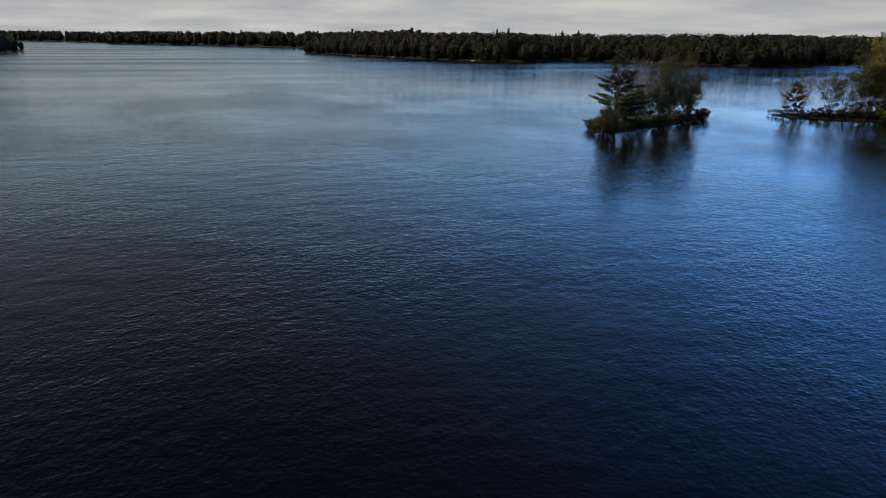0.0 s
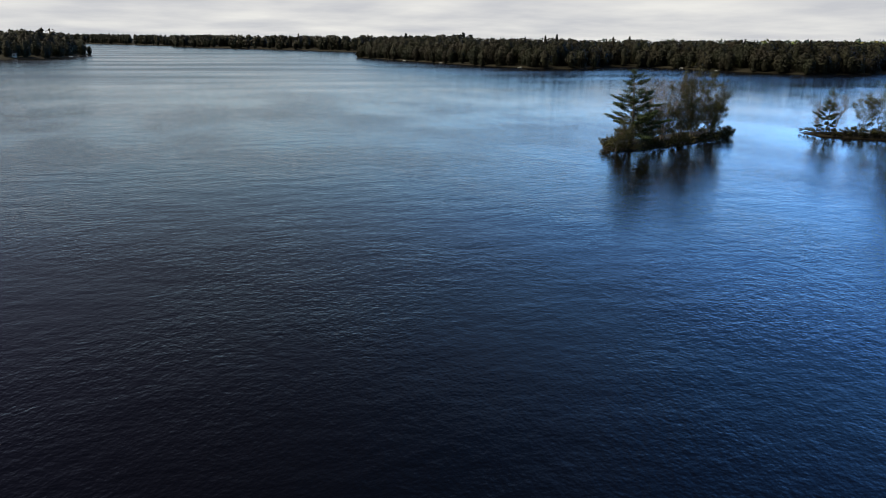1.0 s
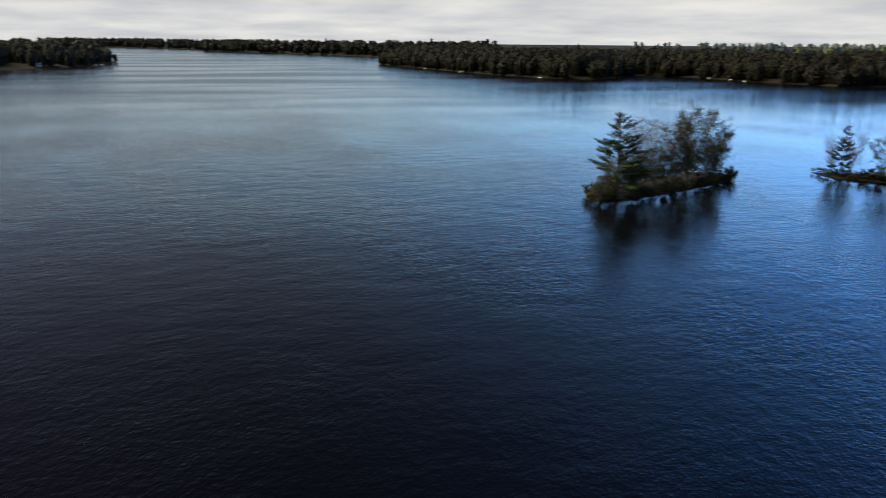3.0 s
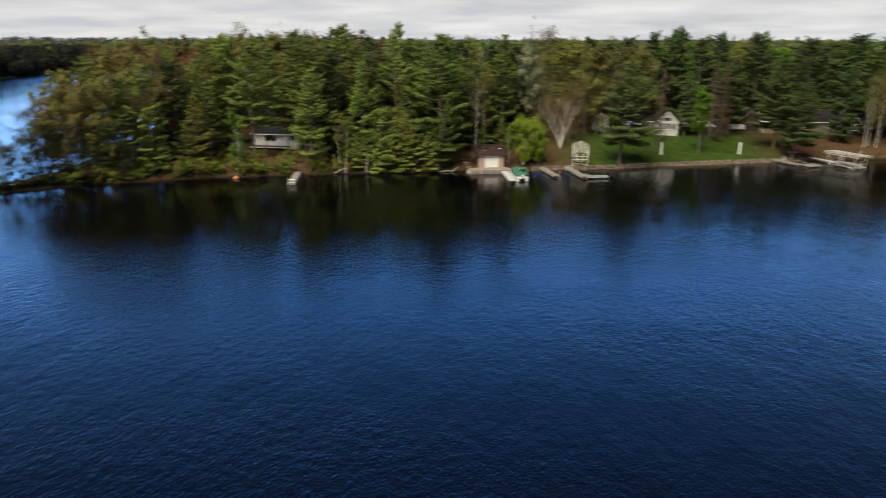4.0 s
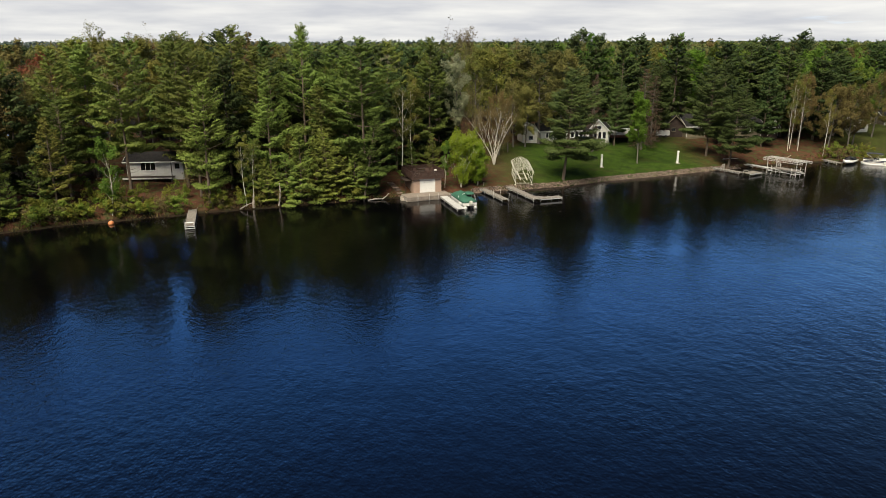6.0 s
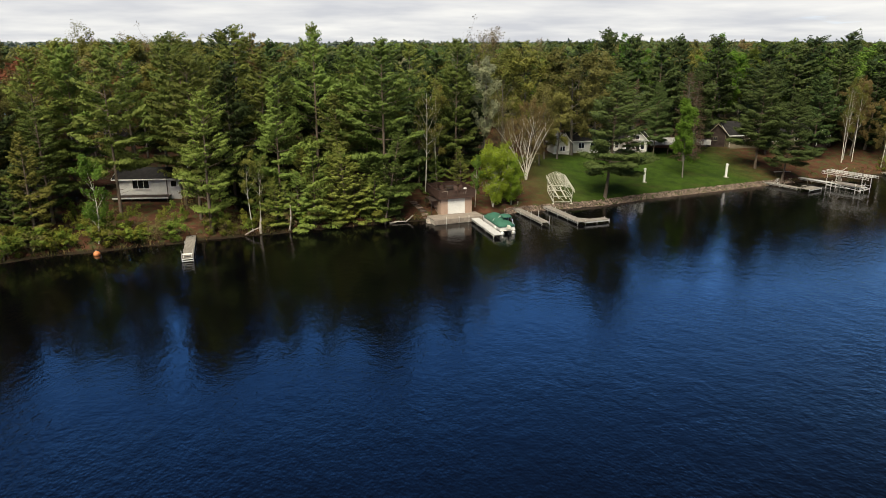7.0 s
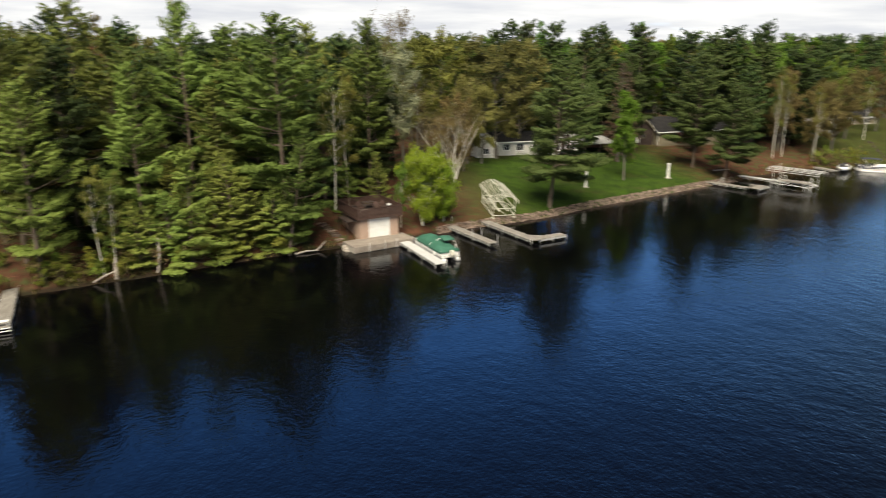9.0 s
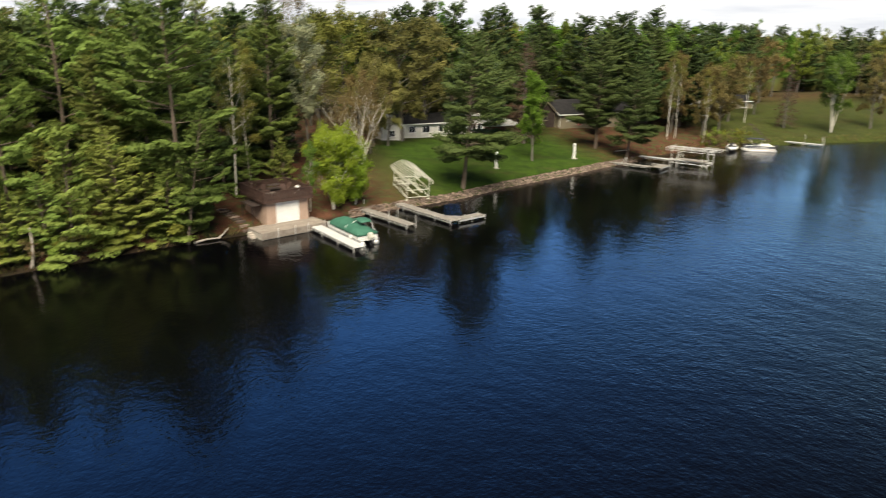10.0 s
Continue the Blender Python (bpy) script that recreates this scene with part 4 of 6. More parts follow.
# far woods: many crowns gathered in one mesh for each shore
def woods(name, label, region, n, tris, size, height, seed, material=SHADED_FARWOOD, keep=None):
    rng = np.random.default_rng(seed)
    sp, made = Soup(), 0
    while made < n:
        xs, ys = rng.uniform(region[0], region[1], 4000), rng.uniform(region[2], region[3], 4000)
        d = np.maximum(depth_in(MAINLAND, xs, ys), depth_in(WEST_POINT, xs, ys))
        ok = (d > region[4]) & (d < region[5])
        if keep:
            ok &= keep(xs, ys)
        zs = ground_height(xs, ys)
        for x, y, z, di in zip(xs[ok], ys[ok], zs[ok], d[ok]):
            if made >= n:
                break
            made += 1
            h = rng.uniform(*height) * (0.62 + 0.38 * min(1, di / 14))
            r = h * rng.uniform(0.27, 0.42)
            spire = rng.random() < 0.03
            if spire:
                h, r = h * 1.15, r * 0.6
            prof = ((0.0, 0.8), (0.4, 1.0), (0.75, 0.8), (0.93, 0.35)) if not spire else ((0.0, 0.9), (0.4, 0.75), (0.75, 0.4), (1.0, 0.04))
            sp.tube([(x + rng.normal() * 0.12 * r, y + rng.normal() * 0.12 * r, z + h * (0.02 + 0.95 * q)) for q, _ in prof], [r * 0.6 * k * rng.uniform(0.85, 1.12) for _, k in prof], 5)
            u = rng.random(tris) ** 0.8
            a = rng.uniform(0, 6.283, tris)
            rad = r * (np.sqrt(np.clip(1 - (2 * u - 0.9) ** 2 / 1.25, 0.05, 1)) if not spire else (1.05 - u)) * rng.uniform(0.7, 1.08, tris)
            away = np.stack([np.cos(a), np.sin(a), 1.6 * u - 0.5], 1)
            P = np.stack([x + rad * np.cos(a), y + rad * np.sin(a), z + h * (0.06 + 0.92 * u)], 1)
            sp.scales(P, away, rng.normal(size=(tris, 3)) + np.array([0, 0, 0.4]), size * rng.uniform(0.7, 1.3, tris), np.full(tris, size), rng, 0.35)
    tagged(new(name, sp.mesh(name, material)), label, "woods", kind="stuff")


woods("far_woods", "mixed woods along the far lake shore, coloured dark as backlit", (-720, -270, 95, 520, 0.3, 45), 1300, 190, 1.15, (12, 17), 11)
woods("far_woods", "distant wooded shore across the lake, coloured dark as backlit", (-2300, -660, -620, 420, 0.3, 90), 1200, 45, 3.4, (14, 20), 12)
woods("far_woods", "wooded point on the far side of the lake, coloured dark as backlit", (-900, -520, -420, -140, 0.3, 60), 380, 190, 1.2, (12, 18), 13)
woods("far_woods", "mixed spring woods stretching inland to the skyline", (-160, 330, 150, 420, 20, 900), 1150, 75, 1.4, (14, 18), 14, INLAND, keep=lambda x, y: y > 190 - 0.35 * np.clip(x - 150, 0, 300))
woods("far_woods", "wooded country behind the shore", (-500, 900, 420, 900, 20, 2000), 1700, 26, 2.8, (14, 18), 16, INLAND)
woods("far_woods", "distant woods on the skyline in a haze-tinted colour", (-1500, 1900, 900, 2900, 20, 4000), 1900, 14, 6.0, (15, 20), 15, HAZE_TINTED_WOOD)


# ---- things: materials ----
WHITE = surf("white_paint", (0.74, 0.74, 0.72), (0.80, 0.80, 0.79), 1.5, 0.5, 0.003)
OFFWHITE = surf("weathered_white_siding", (0.52, 0.51, 0.48), (0.63, 0.62, 0.59), 1.2, 0.6, 0.006)
TAN = surf("tan_stucco", (0.36, 0.255, 0.20), (0.43, 0.31, 0.245), 1.4, 0.8, 0.006)
KHAKI = surf("khaki_siding", (0.17, 0.15, 0.10), (0.22, 0.19, 0.13), 1.2, 0.75, 0.008)
BROWN = surf("brown_stained_wood", (0.040, 0.020, 0.015), (0.062, 0.032, 0.024), 2.0, 0.75, 0.008)
DKBROWN = surf("dark_brown_boards", (0.026, 0.016, 0.013), (0.042, 0.027, 0.022), 1.6, 0.8, 0.008)
SLATE = surf("dark_shingles", (0.014, 0.014, 0.016), (0.026, 0.025, 0.026), 1.5, 0.9, 0.015)
ROOFGREY = surf("light_metal_roof", (0.36, 0.365, 0.37), (0.45, 0.45, 0.45), 0.8, 0.5, 0.004)
DECKWOOD = surf("weathered_deck_boards", (0.20, 0.17, 0.145), (0.29, 0.255, 0.225), 1.8, 0.85, 0.01, stretch=(0.4, 2.5, 1))
GREYWOOD = surf("silvered_dock_wood", (0.17, 0.157, 0.14), (0.25, 0.235, 0.215), 1.6, 0.85, 0.01, stretch=(2.5, 0.5, 1))
REDWOOD = surf("red_painted_boards", (0.16, 0.06, 0.04), (0.20, 0.085, 0.06), 2.0, 0.8, 0.006)
ALU = surf("dull_aluminium", (0.55, 0.55, 0.55), (0.66, 0.66, 0.65), 2.0, 0.45, 0.002, metal=0.5)
GALV = surf("galvanised_steel_tube", (0.50, 0.50, 0.50), (0.62, 0.62, 0.61), 2.0, 0.6, 0.002)
DOCKWHITE = surf("white_dock_panels", (0.42, 0.425, 0.43), (0.52, 0.525, 0.53), 1.5, 0.6, 0.004, stretch=(3, 0.6, 1))
CREAM = surf("cream_painted_steel", (0.50, 0.49, 0.43), (0.62, 0.61, 0.54), 2.0, 0.5, 0.002)
CANVAS = surf("green_boat_canvas", (0.020, 0.095, 0.062), (0.032, 0.125, 0.085), 1.3, 0.8, 0.02, 3.0)
BLACK = surf("black_vinyl", (0.015, 0.015, 0.017), (0.03, 0.03, 0.032), 2.0, 0.5, 0.004)
NAVY = surf("navy_canvas", (0.02, 0.025, 0.04), (0.035, 0.04, 0.06), 1.5, 0.8, 0.01)
STONE = surf("field_stone", (0.105, 0.078, 0.064), (0.215, 0.165, 0.138), 1.1, 0.9, 0.03, 7, obj_var=0.6)
CONCRETE = surf("old_concrete", (0.30, 0.28, 0.25), (0.40, 0.37, 0.33), 1.2, 0.9, 0.01)
ORANGE = surf("orange_plastic", (0.55, 0.19, 0.07), (0.62, 0.25, 0.10), 2.0, 0.5, 0.002)
REDDOOR = surf("red_door_paint", (0.28, 0.06, 0.04), (0.34, 0.085, 0.06), 2.0, 0.5, 0.002)
DRIFT = surf("bleached_driftwood", (0.33, 0.29, 0.25), (0.47, 0.43, 0.39), 2.5, 0.9, 0.01)


def glass_build(nt, bs):
    bs.inputs["Base Color"].default_value = (0.012, 0.014, 0.017, 1)
    bs.inputs["Roughness"].default_value = 0.06
    bs.inputs["Specular IOR Level"].default_value = 0.6
    nbump(nt, bs, nnoise(nt, 1.3, 2), 0.004)


GLASS = mat("dark_window_glass", glass_build)


# ---- things: helpers ----
class Solid(Soup):
    """Boxes, tubes and prisms gathered in one mesh."""

    def box(self, x0, x1, y0, y1, z0, z1):
        k = len(self.v)
        self.v += [(x, y, z) for z in (z0, z1) for x, y in ((x0, y0), (x1, y0), (x1, y1), (x0, y1))]
        self.f += [tuple(k + i for i in q) for q in ((3, 2, 1, 0), (4, 5, 6, 7), (0, 1, 5, 4), (1, 2, 6, 5), (2, 3, 7, 6), (3, 0, 4, 7))]
        return self

    def bevel_box(self, x0, x1, y0, y1, z0, z1, b=0.03):
        """A box whose upright and top edges are cut off."""
        k = len(self.v)
        def ring(i, z):
            return [(x0 + i + b, y0 + i, z), (x1 - i - b, y0 + i, z), (x1 - i, y0 + i + b, z), (x1 - i, y1 - i - b, z), (x1 - i - b, y1 - i, z), (x0 + i + b, y1 - i, z), (x0 + i, y1 - i - b, z), (x0 + i, y0 + i + b, z)]
        self.v += ring(0, z0) + ring(0, z1 - b) + ring(b, z1)
        self.f.append(tuple(k + 7 - i for i in range(8)))
        self.f.append(tuple(k + 16 + i for i in range(8)))
        for r in (0, 8):
            self.f += [(k + r + i, k + r + (i + 1) % 8, k + r + 8 + (i + 1) % 8, k + r + 8 + i) for i in range(8)]
        return self

    def rod(self, a, b, r=0.04, n=6):
        self.stick(a, b, r, r, n)
        k = len(self.v)
        self.f += [tuple(k - 2 * n + n - 1 - i for i in range(n)), tuple(k - n + i for i in range(n))]
        return self

    def prism(self, poly, y0, y1):
        """A polygon in x and z, drawn out from y0 to y1."""
        k, n = len(self.v), len(poly)
        self.v += [(x, y0, z) for x, z in poly] + [(x, y1, z) for x, z in poly]
        self.f += [tuple(k + i for i in range(n)), tuple(k + 2 * n - 1 - i for i in range(n))]
        self.f += [(k + i, k + n + i, k + n + (i + 1) % n, k + (i + 1) % n) for i in range(n)]
        return self

    def loft(self, rings, cap=True):
        k, n = len(self.v), len(rings[0])
        for r in rings:
            self.v += [tuple(p) for p in r]
        for s_i in range(len(rings) - 1):
            for i in range(n):
                j = (i + 1) % n
                self.f.append((k + s_i * n + i, k + s_i * n + j, k + (s_i + 1) * n + j, k + (s_i + 1) * n + i))
        if cap:
            self.f += [tuple(k + n - 1 - i for i in range(n)), tuple(k + (len(rings) - 1) * n + i for i in range(n))]
        return self


def part(name, solid, material, parent, label="", smooth=False):
    me = solid.mesh(name, material, smooth)
    bm = bmesh.new()
    bm.from_mesh(me)
    bmesh.ops.recalc_face_normals(bm, faces=bm.faces)
    bm.to_mesh(me)
    bm.free()
    return child(name, me, parent, label)


def thing(name, x, y, z, turn, label, category, group="", kind=""):
    root = new(name)
    root.matrix_basis = pose(x, y, z, 0, 0, turn)
    root.empty_display_size = 0.3
    return tagged(root, label, category, group, kind)


def window(parent, x0, x1, z0, z1, y, bars=1, frame_mat=WHITE):
    """A framed window on a wall that faces -y at y, in the parent's frame."""
    fr = Solid()
    w = 0.07
    fr.box(x0, x1, y - 0.05, y + 0.02, z0, z0 + w).box(x0, x1, y - 0.05, y + 0.02, z1 - w, z1)
    fr.box(x0, x0 + w, y - 0.05, y + 0.02, z0 + w, z1 - w).box(x1 - w, x1, y - 0.05, y + 0.02, z0 + w, z1 - w)
    for b in range(bars):
        m = x0 + (x1 - x0) * (b + 1) / (bars + 1)
        fr.box(m - 0.03, m + 0.03, y - 0.045, y + 0.02, z0 + w, z1 - w)
    win = part("window", fr, frame_mat, parent, "framed window")
    part("pane", Solid().box(x0 + 0.05, x1 - 0.05, y - 0.02, y + 0.015, z0 + 0.05, z1 - 0.05), GLASS, win, "dark glass pane")
    part("sill", Solid().box(x0 - 0.05, x1 + 0.05, y - 0.10, y - 0.002, z0 - 0.06, z0 - 0.004), frame_mat, win)
    return win


def siding(sol, x0, x1, y, z0, z1, step=0.22):
    """Lapped boards on a wall that faces -y."""
    n = max(1, round((z1 - z0) / step))
    for i in range(n):
        a, b = z0 + (z1 - z0) * i / n, z0 + (z1 - z0) * (i + 1) / n
        k = len(sol.v)
        sol.v += [(x0, y - 0.035, a), (x1, y - 0.035, a), (x1, y - 0.008, b), (x0, y - 0.008, b), (x0, y, a), (x1, y, a), (x1, y, b), (x0, y, b)]
        sol.f += [(k, k + 1, k + 2, k + 3), (k, k + 4, k + 5, k + 1), (k + 3, k + 2, k + 6, k + 7), (k, k + 3, k + 7, k + 4), (k + 1, k + 5, k + 6, k + 2)]
    return sol


# ---- boathouse with its landing ----
def boathouse():
    b = thing("boathouse", 2.75, 87.3, 0.72, 13, "tan boathouse with a brown railed roof deck", "boathouse")
    w, d, h = 4.7, 5.4, 2.28
    t = 0.16
    body = Solid().box(0, 1.12, 0, t, 0, h).box(3.56, w, 0, t, 0, h).box(1.12, 3.56, 0, t, 2.14, h)
    body.box(0, t, t, d - t, -0.5, h).box(w - t, w, t, d - t, -0.5, h).box(0, w, d - t, d, -0.5, h)
    part("wall", body, TAN, b)
    trim = Solid().box(1.04, 1.12, -0.03, t, 0, 2.14).box(3.56, 3.64, -0.03, t, 0, 2.14).box(1.04, 3.64, -0.03, 0.0, 2.145, 2.22)
    part("door_trim", trim, WHITE, b)
    door = None
    for i in range(4):
        z0 = 0.02 + i * 0.53
        pan = Solid().box(1.13, 3.55, 0.06, 0.10, z0, z0 + 0.52)
        for c in range(4):
            x0 = 1.13 + 0.605 * c + 0.07
            pan.bevel_box(x0, x0 + 0.47, 0.045, 0.062, z0 + 0.09, z0 + 0.43, 0.012)
        if door is None:
            door = part("garage_door", pan, WHITE, b, "white sectional garage door")
        else:
            part("panel", pan, WHITE, door)
    o = 0.4
    part("fascia", Solid().box(-o, w + o, -o, d + o, h + 0.004, h + 0.30), BROWN, b, "dark brown roof fascia")
    part("roof_deck", Solid().box(-o + 0.08, w + o - 0.08, -o + 0.08, d + o - 0.08, h + 0.302, h + 0.335), DKBROWN, b, "dark brown boarded roof deck")
    rail = Solid()
    x0, x1, y0, y1, zt = -o, w + o, -o, d + o, h + 1.18
    for a in ((x0, x1, y0, y0 + 0.09), (x0, x1, y1 - 0.09, y1), (x0, x0 + 0.09, y0 + 0.09, y1 - 0.09), (x1 - 0.09, x1, y0 + 0.09, y1 - 0.09)):
        rail.box(*a, zt, zt + 0.07)
    for px in (x0, (x0 + x1) / 2 - 0.045, x1 - 0.09):
        for py in (y0, y1 - 0.09):
            rail.box(px, px + 0.09, py, py + 0.09, h + 0.3, zt)
    part("handrail", rail, BROWN, b)
    slat = Solid().box(-0.05, 0.05, -0.012, 0.012, 0, 0.86).mesh("slat", BROWN)
    lx, ly = x1 - x0, y1 - y0
    for i in range(36):
        u = x0 + 0.14 + (lx - 0.28) * i / 35
        for yy in (y0 + 0.05, y1 - 0.05):
            child("slat", slat, b).matrix_basis = pose(u, yy, h + 0.315)
    for i in range(38):
        v = y0 + 0.14 + (ly - 0.28) * i / 37
        for xx in (x0 + 0.05, x1 - 0.05):
            child("slat", slat, b).matrix_basis = pose(xx, v, h + 0.315, 0, 0, 90)
    # lean-to store with firewood on the west side
    side = Solid().box(-1.15, -1.08, 0.9, 0.97, -0.1, 1.9).box(-1.15, -1.08, 3.5, 3.57, -0.1, 1.8).box(-1.2, 0.0, 0.8, 3.7, 1.9, 1.97)
    part("lean_to", side, DKBROWN, b, "dark timber lean-to")
    return h + 0.335


DECK_Z = 0.72 + boathouse()


def on_roof(u, v):
    """A place on the roof deck from along and across the front."""
    a = radians(13)
    return 2.75 + u * math.cos(a) - v * math.sin(a), 87.3 + u * math.sin(a) + v * math.cos(a)


def roof_things():
    x, y = on_roof(2.6, 3.6)
    t = thing("patio_table", x, y, DECK_Z, 22, "dark patio table on the boathouse roof", "table")
    part("tabletop", Solid().bevel_box(-0.75, 0.75, -0.5, 0.5, 0.69, 0.73, 0.02), DKBROWN, t)
    leg = Solid().rod((0, 0, 0), (0, 0, 0.69), 0.03).mesh("leg", BLACK)
    for lx, ly in ((-0.65, -0.4), (0.65, -0.4), (-0.65, 0.4), (0.65, 0.4)):
        child("leg", leg, t).matrix_basis = pose(lx, ly, 0)
    first = None
    for u, v, turn in ((1.2, 2.6, 30), (3.5, 2.4, -60), (2.9, 1.7, 10), (1.5, 4.6, 150)):
        x, y = on_roof(u, v)
        if first is None:
            c = thing("deck_chair", x, y, DECK_Z, turn, "brown slatted deck chair on the boathouse roof", "chair", "deck chairs on the boathouse roof")
            part("seat", Solid().bevel_box(-0.3, 0.3, -0.3, 0.3, 0.36, 0.41, 0.02), BROWN, c)
            part("backrest", Solid().loft([[(-0.3, 0.26, 0.41), (0.3, 0.26, 0.41), (0.3, 0.31, 0.41), (-0.3, 0.31, 0.41)], [(-0.27, 0.48, 0.98), (0.27, 0.48, 0.98), (0.27, 0.52, 0.98), (-0.27, 0.52, 0.98)]]), BROWN, c)
            for ax in (-0.34, 0.28):
                part("armrest", Solid().bevel_box(ax, ax + 0.06, -0.3, 0.3, 0.58, 0.61, 0.01), BROWN, c)
            for ax in (-0.33, 0.29):
                for ay in (-0.28, 0.24):
                    part("leg", Solid().box(ax, ax + 0.04, ay, ay + 0.04, 0, 0.58), BROWN, c)
            first = c
        else:
            copy_thing(first, pose(x, y, DECK_Z, 0, 0, turn))
    x, y = on_roof(1.0, 1.2)
    c = thing("side_table", x, y, DECK_Z, 10, "low pale side table on the boathouse roof", "table")
    part("tabletop", Solid().bevel_box(-0.45, 0.45, -0.3, 0.3, 0.42, 0.46, 0.02), DRIFT, c)
    for lx in (-0.38, 0.34):
        for ly in (-0.24, 0.2):
            part("leg", Solid().box(lx, lx + 0.04, ly, ly + 0.04, 0, 0.42), DRIFT, c)
    x, y = on_roof(4.0, 0.9)
    g = thing("kettle_grill", x, y, DECK_Z, 0, "black kettle grill with a pale lid on the boathouse roof", "grill")
    bowl = [[(0.27 * math.sin(a) * math.cos(q), 0.27 * math.sin(a) * math.sin(q), 0.72 - 0.27 * math.cos(a) * 0.8) for q in np.linspace(0, 6.283, 13)[:-1]] for a in (0.2, 0.6, 1.0, 1.45)]
    part("bowl", Solid().loft(bowl), BLACK, g)
    lid = [[(0.28 * math.sin(a) * math.cos(q), 0.28 * math.sin(a) * math.sin(q), 0.73 + 0.22 * math.cos(a)) for q in np.linspace(0, 6.283, 13)[:-1]] for a in (1.5, 1.1, 0.7, 0.2)]
    part("lid", Solid().loft(lid), ALU, g, "pale domed lid")
    for q in (0.5, 2.6, 4.7):
        part("leg", Solid().rod((0.16 * math.cos(q), 0.16 * math.sin(q), 0.55), (0.3 * math.cos(q), 0.3 * math.sin(q), 0), 0.015), ALU, g)


roof_things()


def landing():
    p = thing("landing", 2.25, 87.5, 0, 16, "weathered boarded landing in front of the boathouse", "landing")
    core = Solid().box(-1.55, 5.85, -2.98, -0.05, -0.6, 0.66)
    part("core", core, CONCRETE, p)
    n = 26
    for i in range(n):
        y0 = -3.02 + 3.0 * i / n
        part("board", Solid().box(-1.6, 5.9, y0 + 0.006, y0 + 3.0 / n - 0.006, 0.664, 0.715), DECKWOOD, p)
    for i in range(4):
        x0 = -1.58 + 1.87 * i
        part("fascia_panel", Solid().bevel_box(x0 + 0.01, x0 + 1.85, -3.03, -2.985, 0.06, 0.655, 0.012), DECKWOOD, p)
    for x0 in (0.2, 2.1, 3.6, 5.6):
        part("post", Solid().rod((x0, -3.07, -1.2), (x0, -3.07, 1.0), 0.035), ALU, p)
    for i in range(3):
        part("step", Solid().bevel_box(-2.05, -1.62, -1.9 + 0.35 * i, -1.55 + 0.35 * i, -0.2, 0.16 + 0.17 * i, 0.02), DRIFT, p)


landing()


def stone_steps():
    st = thing("stone_steps", 0, 0, 0, 0, "stone slab steps climbing the needle-covered bank", "steps")
    for i in range(9):
        t = i / 8
        x, y = 0.75 - 1.6 * t, 87.6 + 5.6 * t
        z = zat(x, y)
        s_ = Solid().bevel_box(-0.5, 0.5, -0.22, 0.22, -0.25, 0.10, 0.04)
        part("slab", s_, STONE, st).matrix_basis = pose(x, y, z, 0, 0, 14 + 9 * math.sin(i * 2.1))


stone_steps()


# ---- docks ----
def dock(name, x, y, length, width, turn, deckmat, label, z=0.5, legs=True, sections=None, tall=(), tall_top=0.9):
    """A dock that runs from x, y along its own -y."""
    d = thing(name, x, y, 0, turn, label, "dock", "docks along the shore")
    n = sections or max(1, round(length / 3.05))
    for i in range(n):
        y1, y0 = -length * i / n - 0.015, -length * (i + 1) / n + 0.015
        sec = part("section", Solid().bevel_box(-width / 2, width / 2, y0, y1, z - 0.05, z, 0.012), deckmat, d)
        fr = Solid()
        for sx in (-width / 2, width / 2 - 0.05):
            fr.box(sx, sx + 0.05, y0, y1, z - 0.09, z - 0.052).box(sx, sx + 0.05, y0, y1, z - 0.26, z - 0.22)
            for q in range(5):
                yy = y0 + (y1 - y0) * (q + 0.5) / 5
                fr.box(sx, sx + 0.05, yy - 0.025, yy + 0.025, z - 0.22, z - 0.09)
        part("truss", fr, ALU, sec, "aluminium side truss")
    if legs:
        for i in range(n + 1):
            yy = -length * i / n + (0.12 if i == n else -0.12 if i == 0 else 0)
            for sx in (-width / 2 - 0.03, width / 2 + 0.03):
                top = z + (tall_top if (i, sx > 0) in tall else 0.12)
                part("leg", Solid().rod((sx, yy, -1.6), (sx, yy, top), 0.033), ALU, d)
    return d


def heading(x0, y0, x1, y1):
    return math.degrees(math.atan2(x1 - x0, -(y1 - y0))), math.hypot(x1 - x0, y1 - y0)


a, l = heading(7.35, 86.55, 9.22, 76.9)
dock("dock", 7.35, 86.55, l, 1.2, a, DOCKWHITE, "white panelled dock beside the covered pontoon boat")
a, l = heading(14.3, 92.2, 16.9, 82.6)
dock("dock", 14.3, 92.2, l, 1.15, a, GREYWOOD, "weathered grey wooden dock with tall pipe posts", z=0.48, tall=((0, True), (0, False), (2, True), (3, True), (2, False)))
a, l = heading(19.0, 93.4, 21.9, 82.3)
d = dock("dock", 19.0, 93.4, l, 1.2, a, GREYWOOD, "long grey dock bent into an L at its end", z=0.5)
part("end_section", Solid().bevel_box(0.62, 4.4, -l, -l + 1.2, 0.45, 0.5, 0.012), GREYWOOD, d)
part("end_truss", Solid().box(0.62, 4.4, -l, -l + 0.05, 0.24, 0.448).box(4.35, 4.4, -l + 0.05, -l + 1.2, 0.24, 0.448), ALU, d)
part("gusset", Solid().loft([[(0.61, -l + 1.21, 0.45), (1.9, -l + 1.21, 0.45), (0.61, -l + 2.4, 0.45)], [(0.61, -l + 1.21, 0.5), (1.9, -l + 1.21, 0.5), (0.61, -l + 2.4, 0.5)]]), GREYWOOD, d)
for lx in (2.4, 4.35):
    for ly in (-l - 0.03, -l + 1.22):
        part("leg", Solid().rod((lx, ly, -1.6), (lx, ly, 0.6), 0.033), ALU, d)

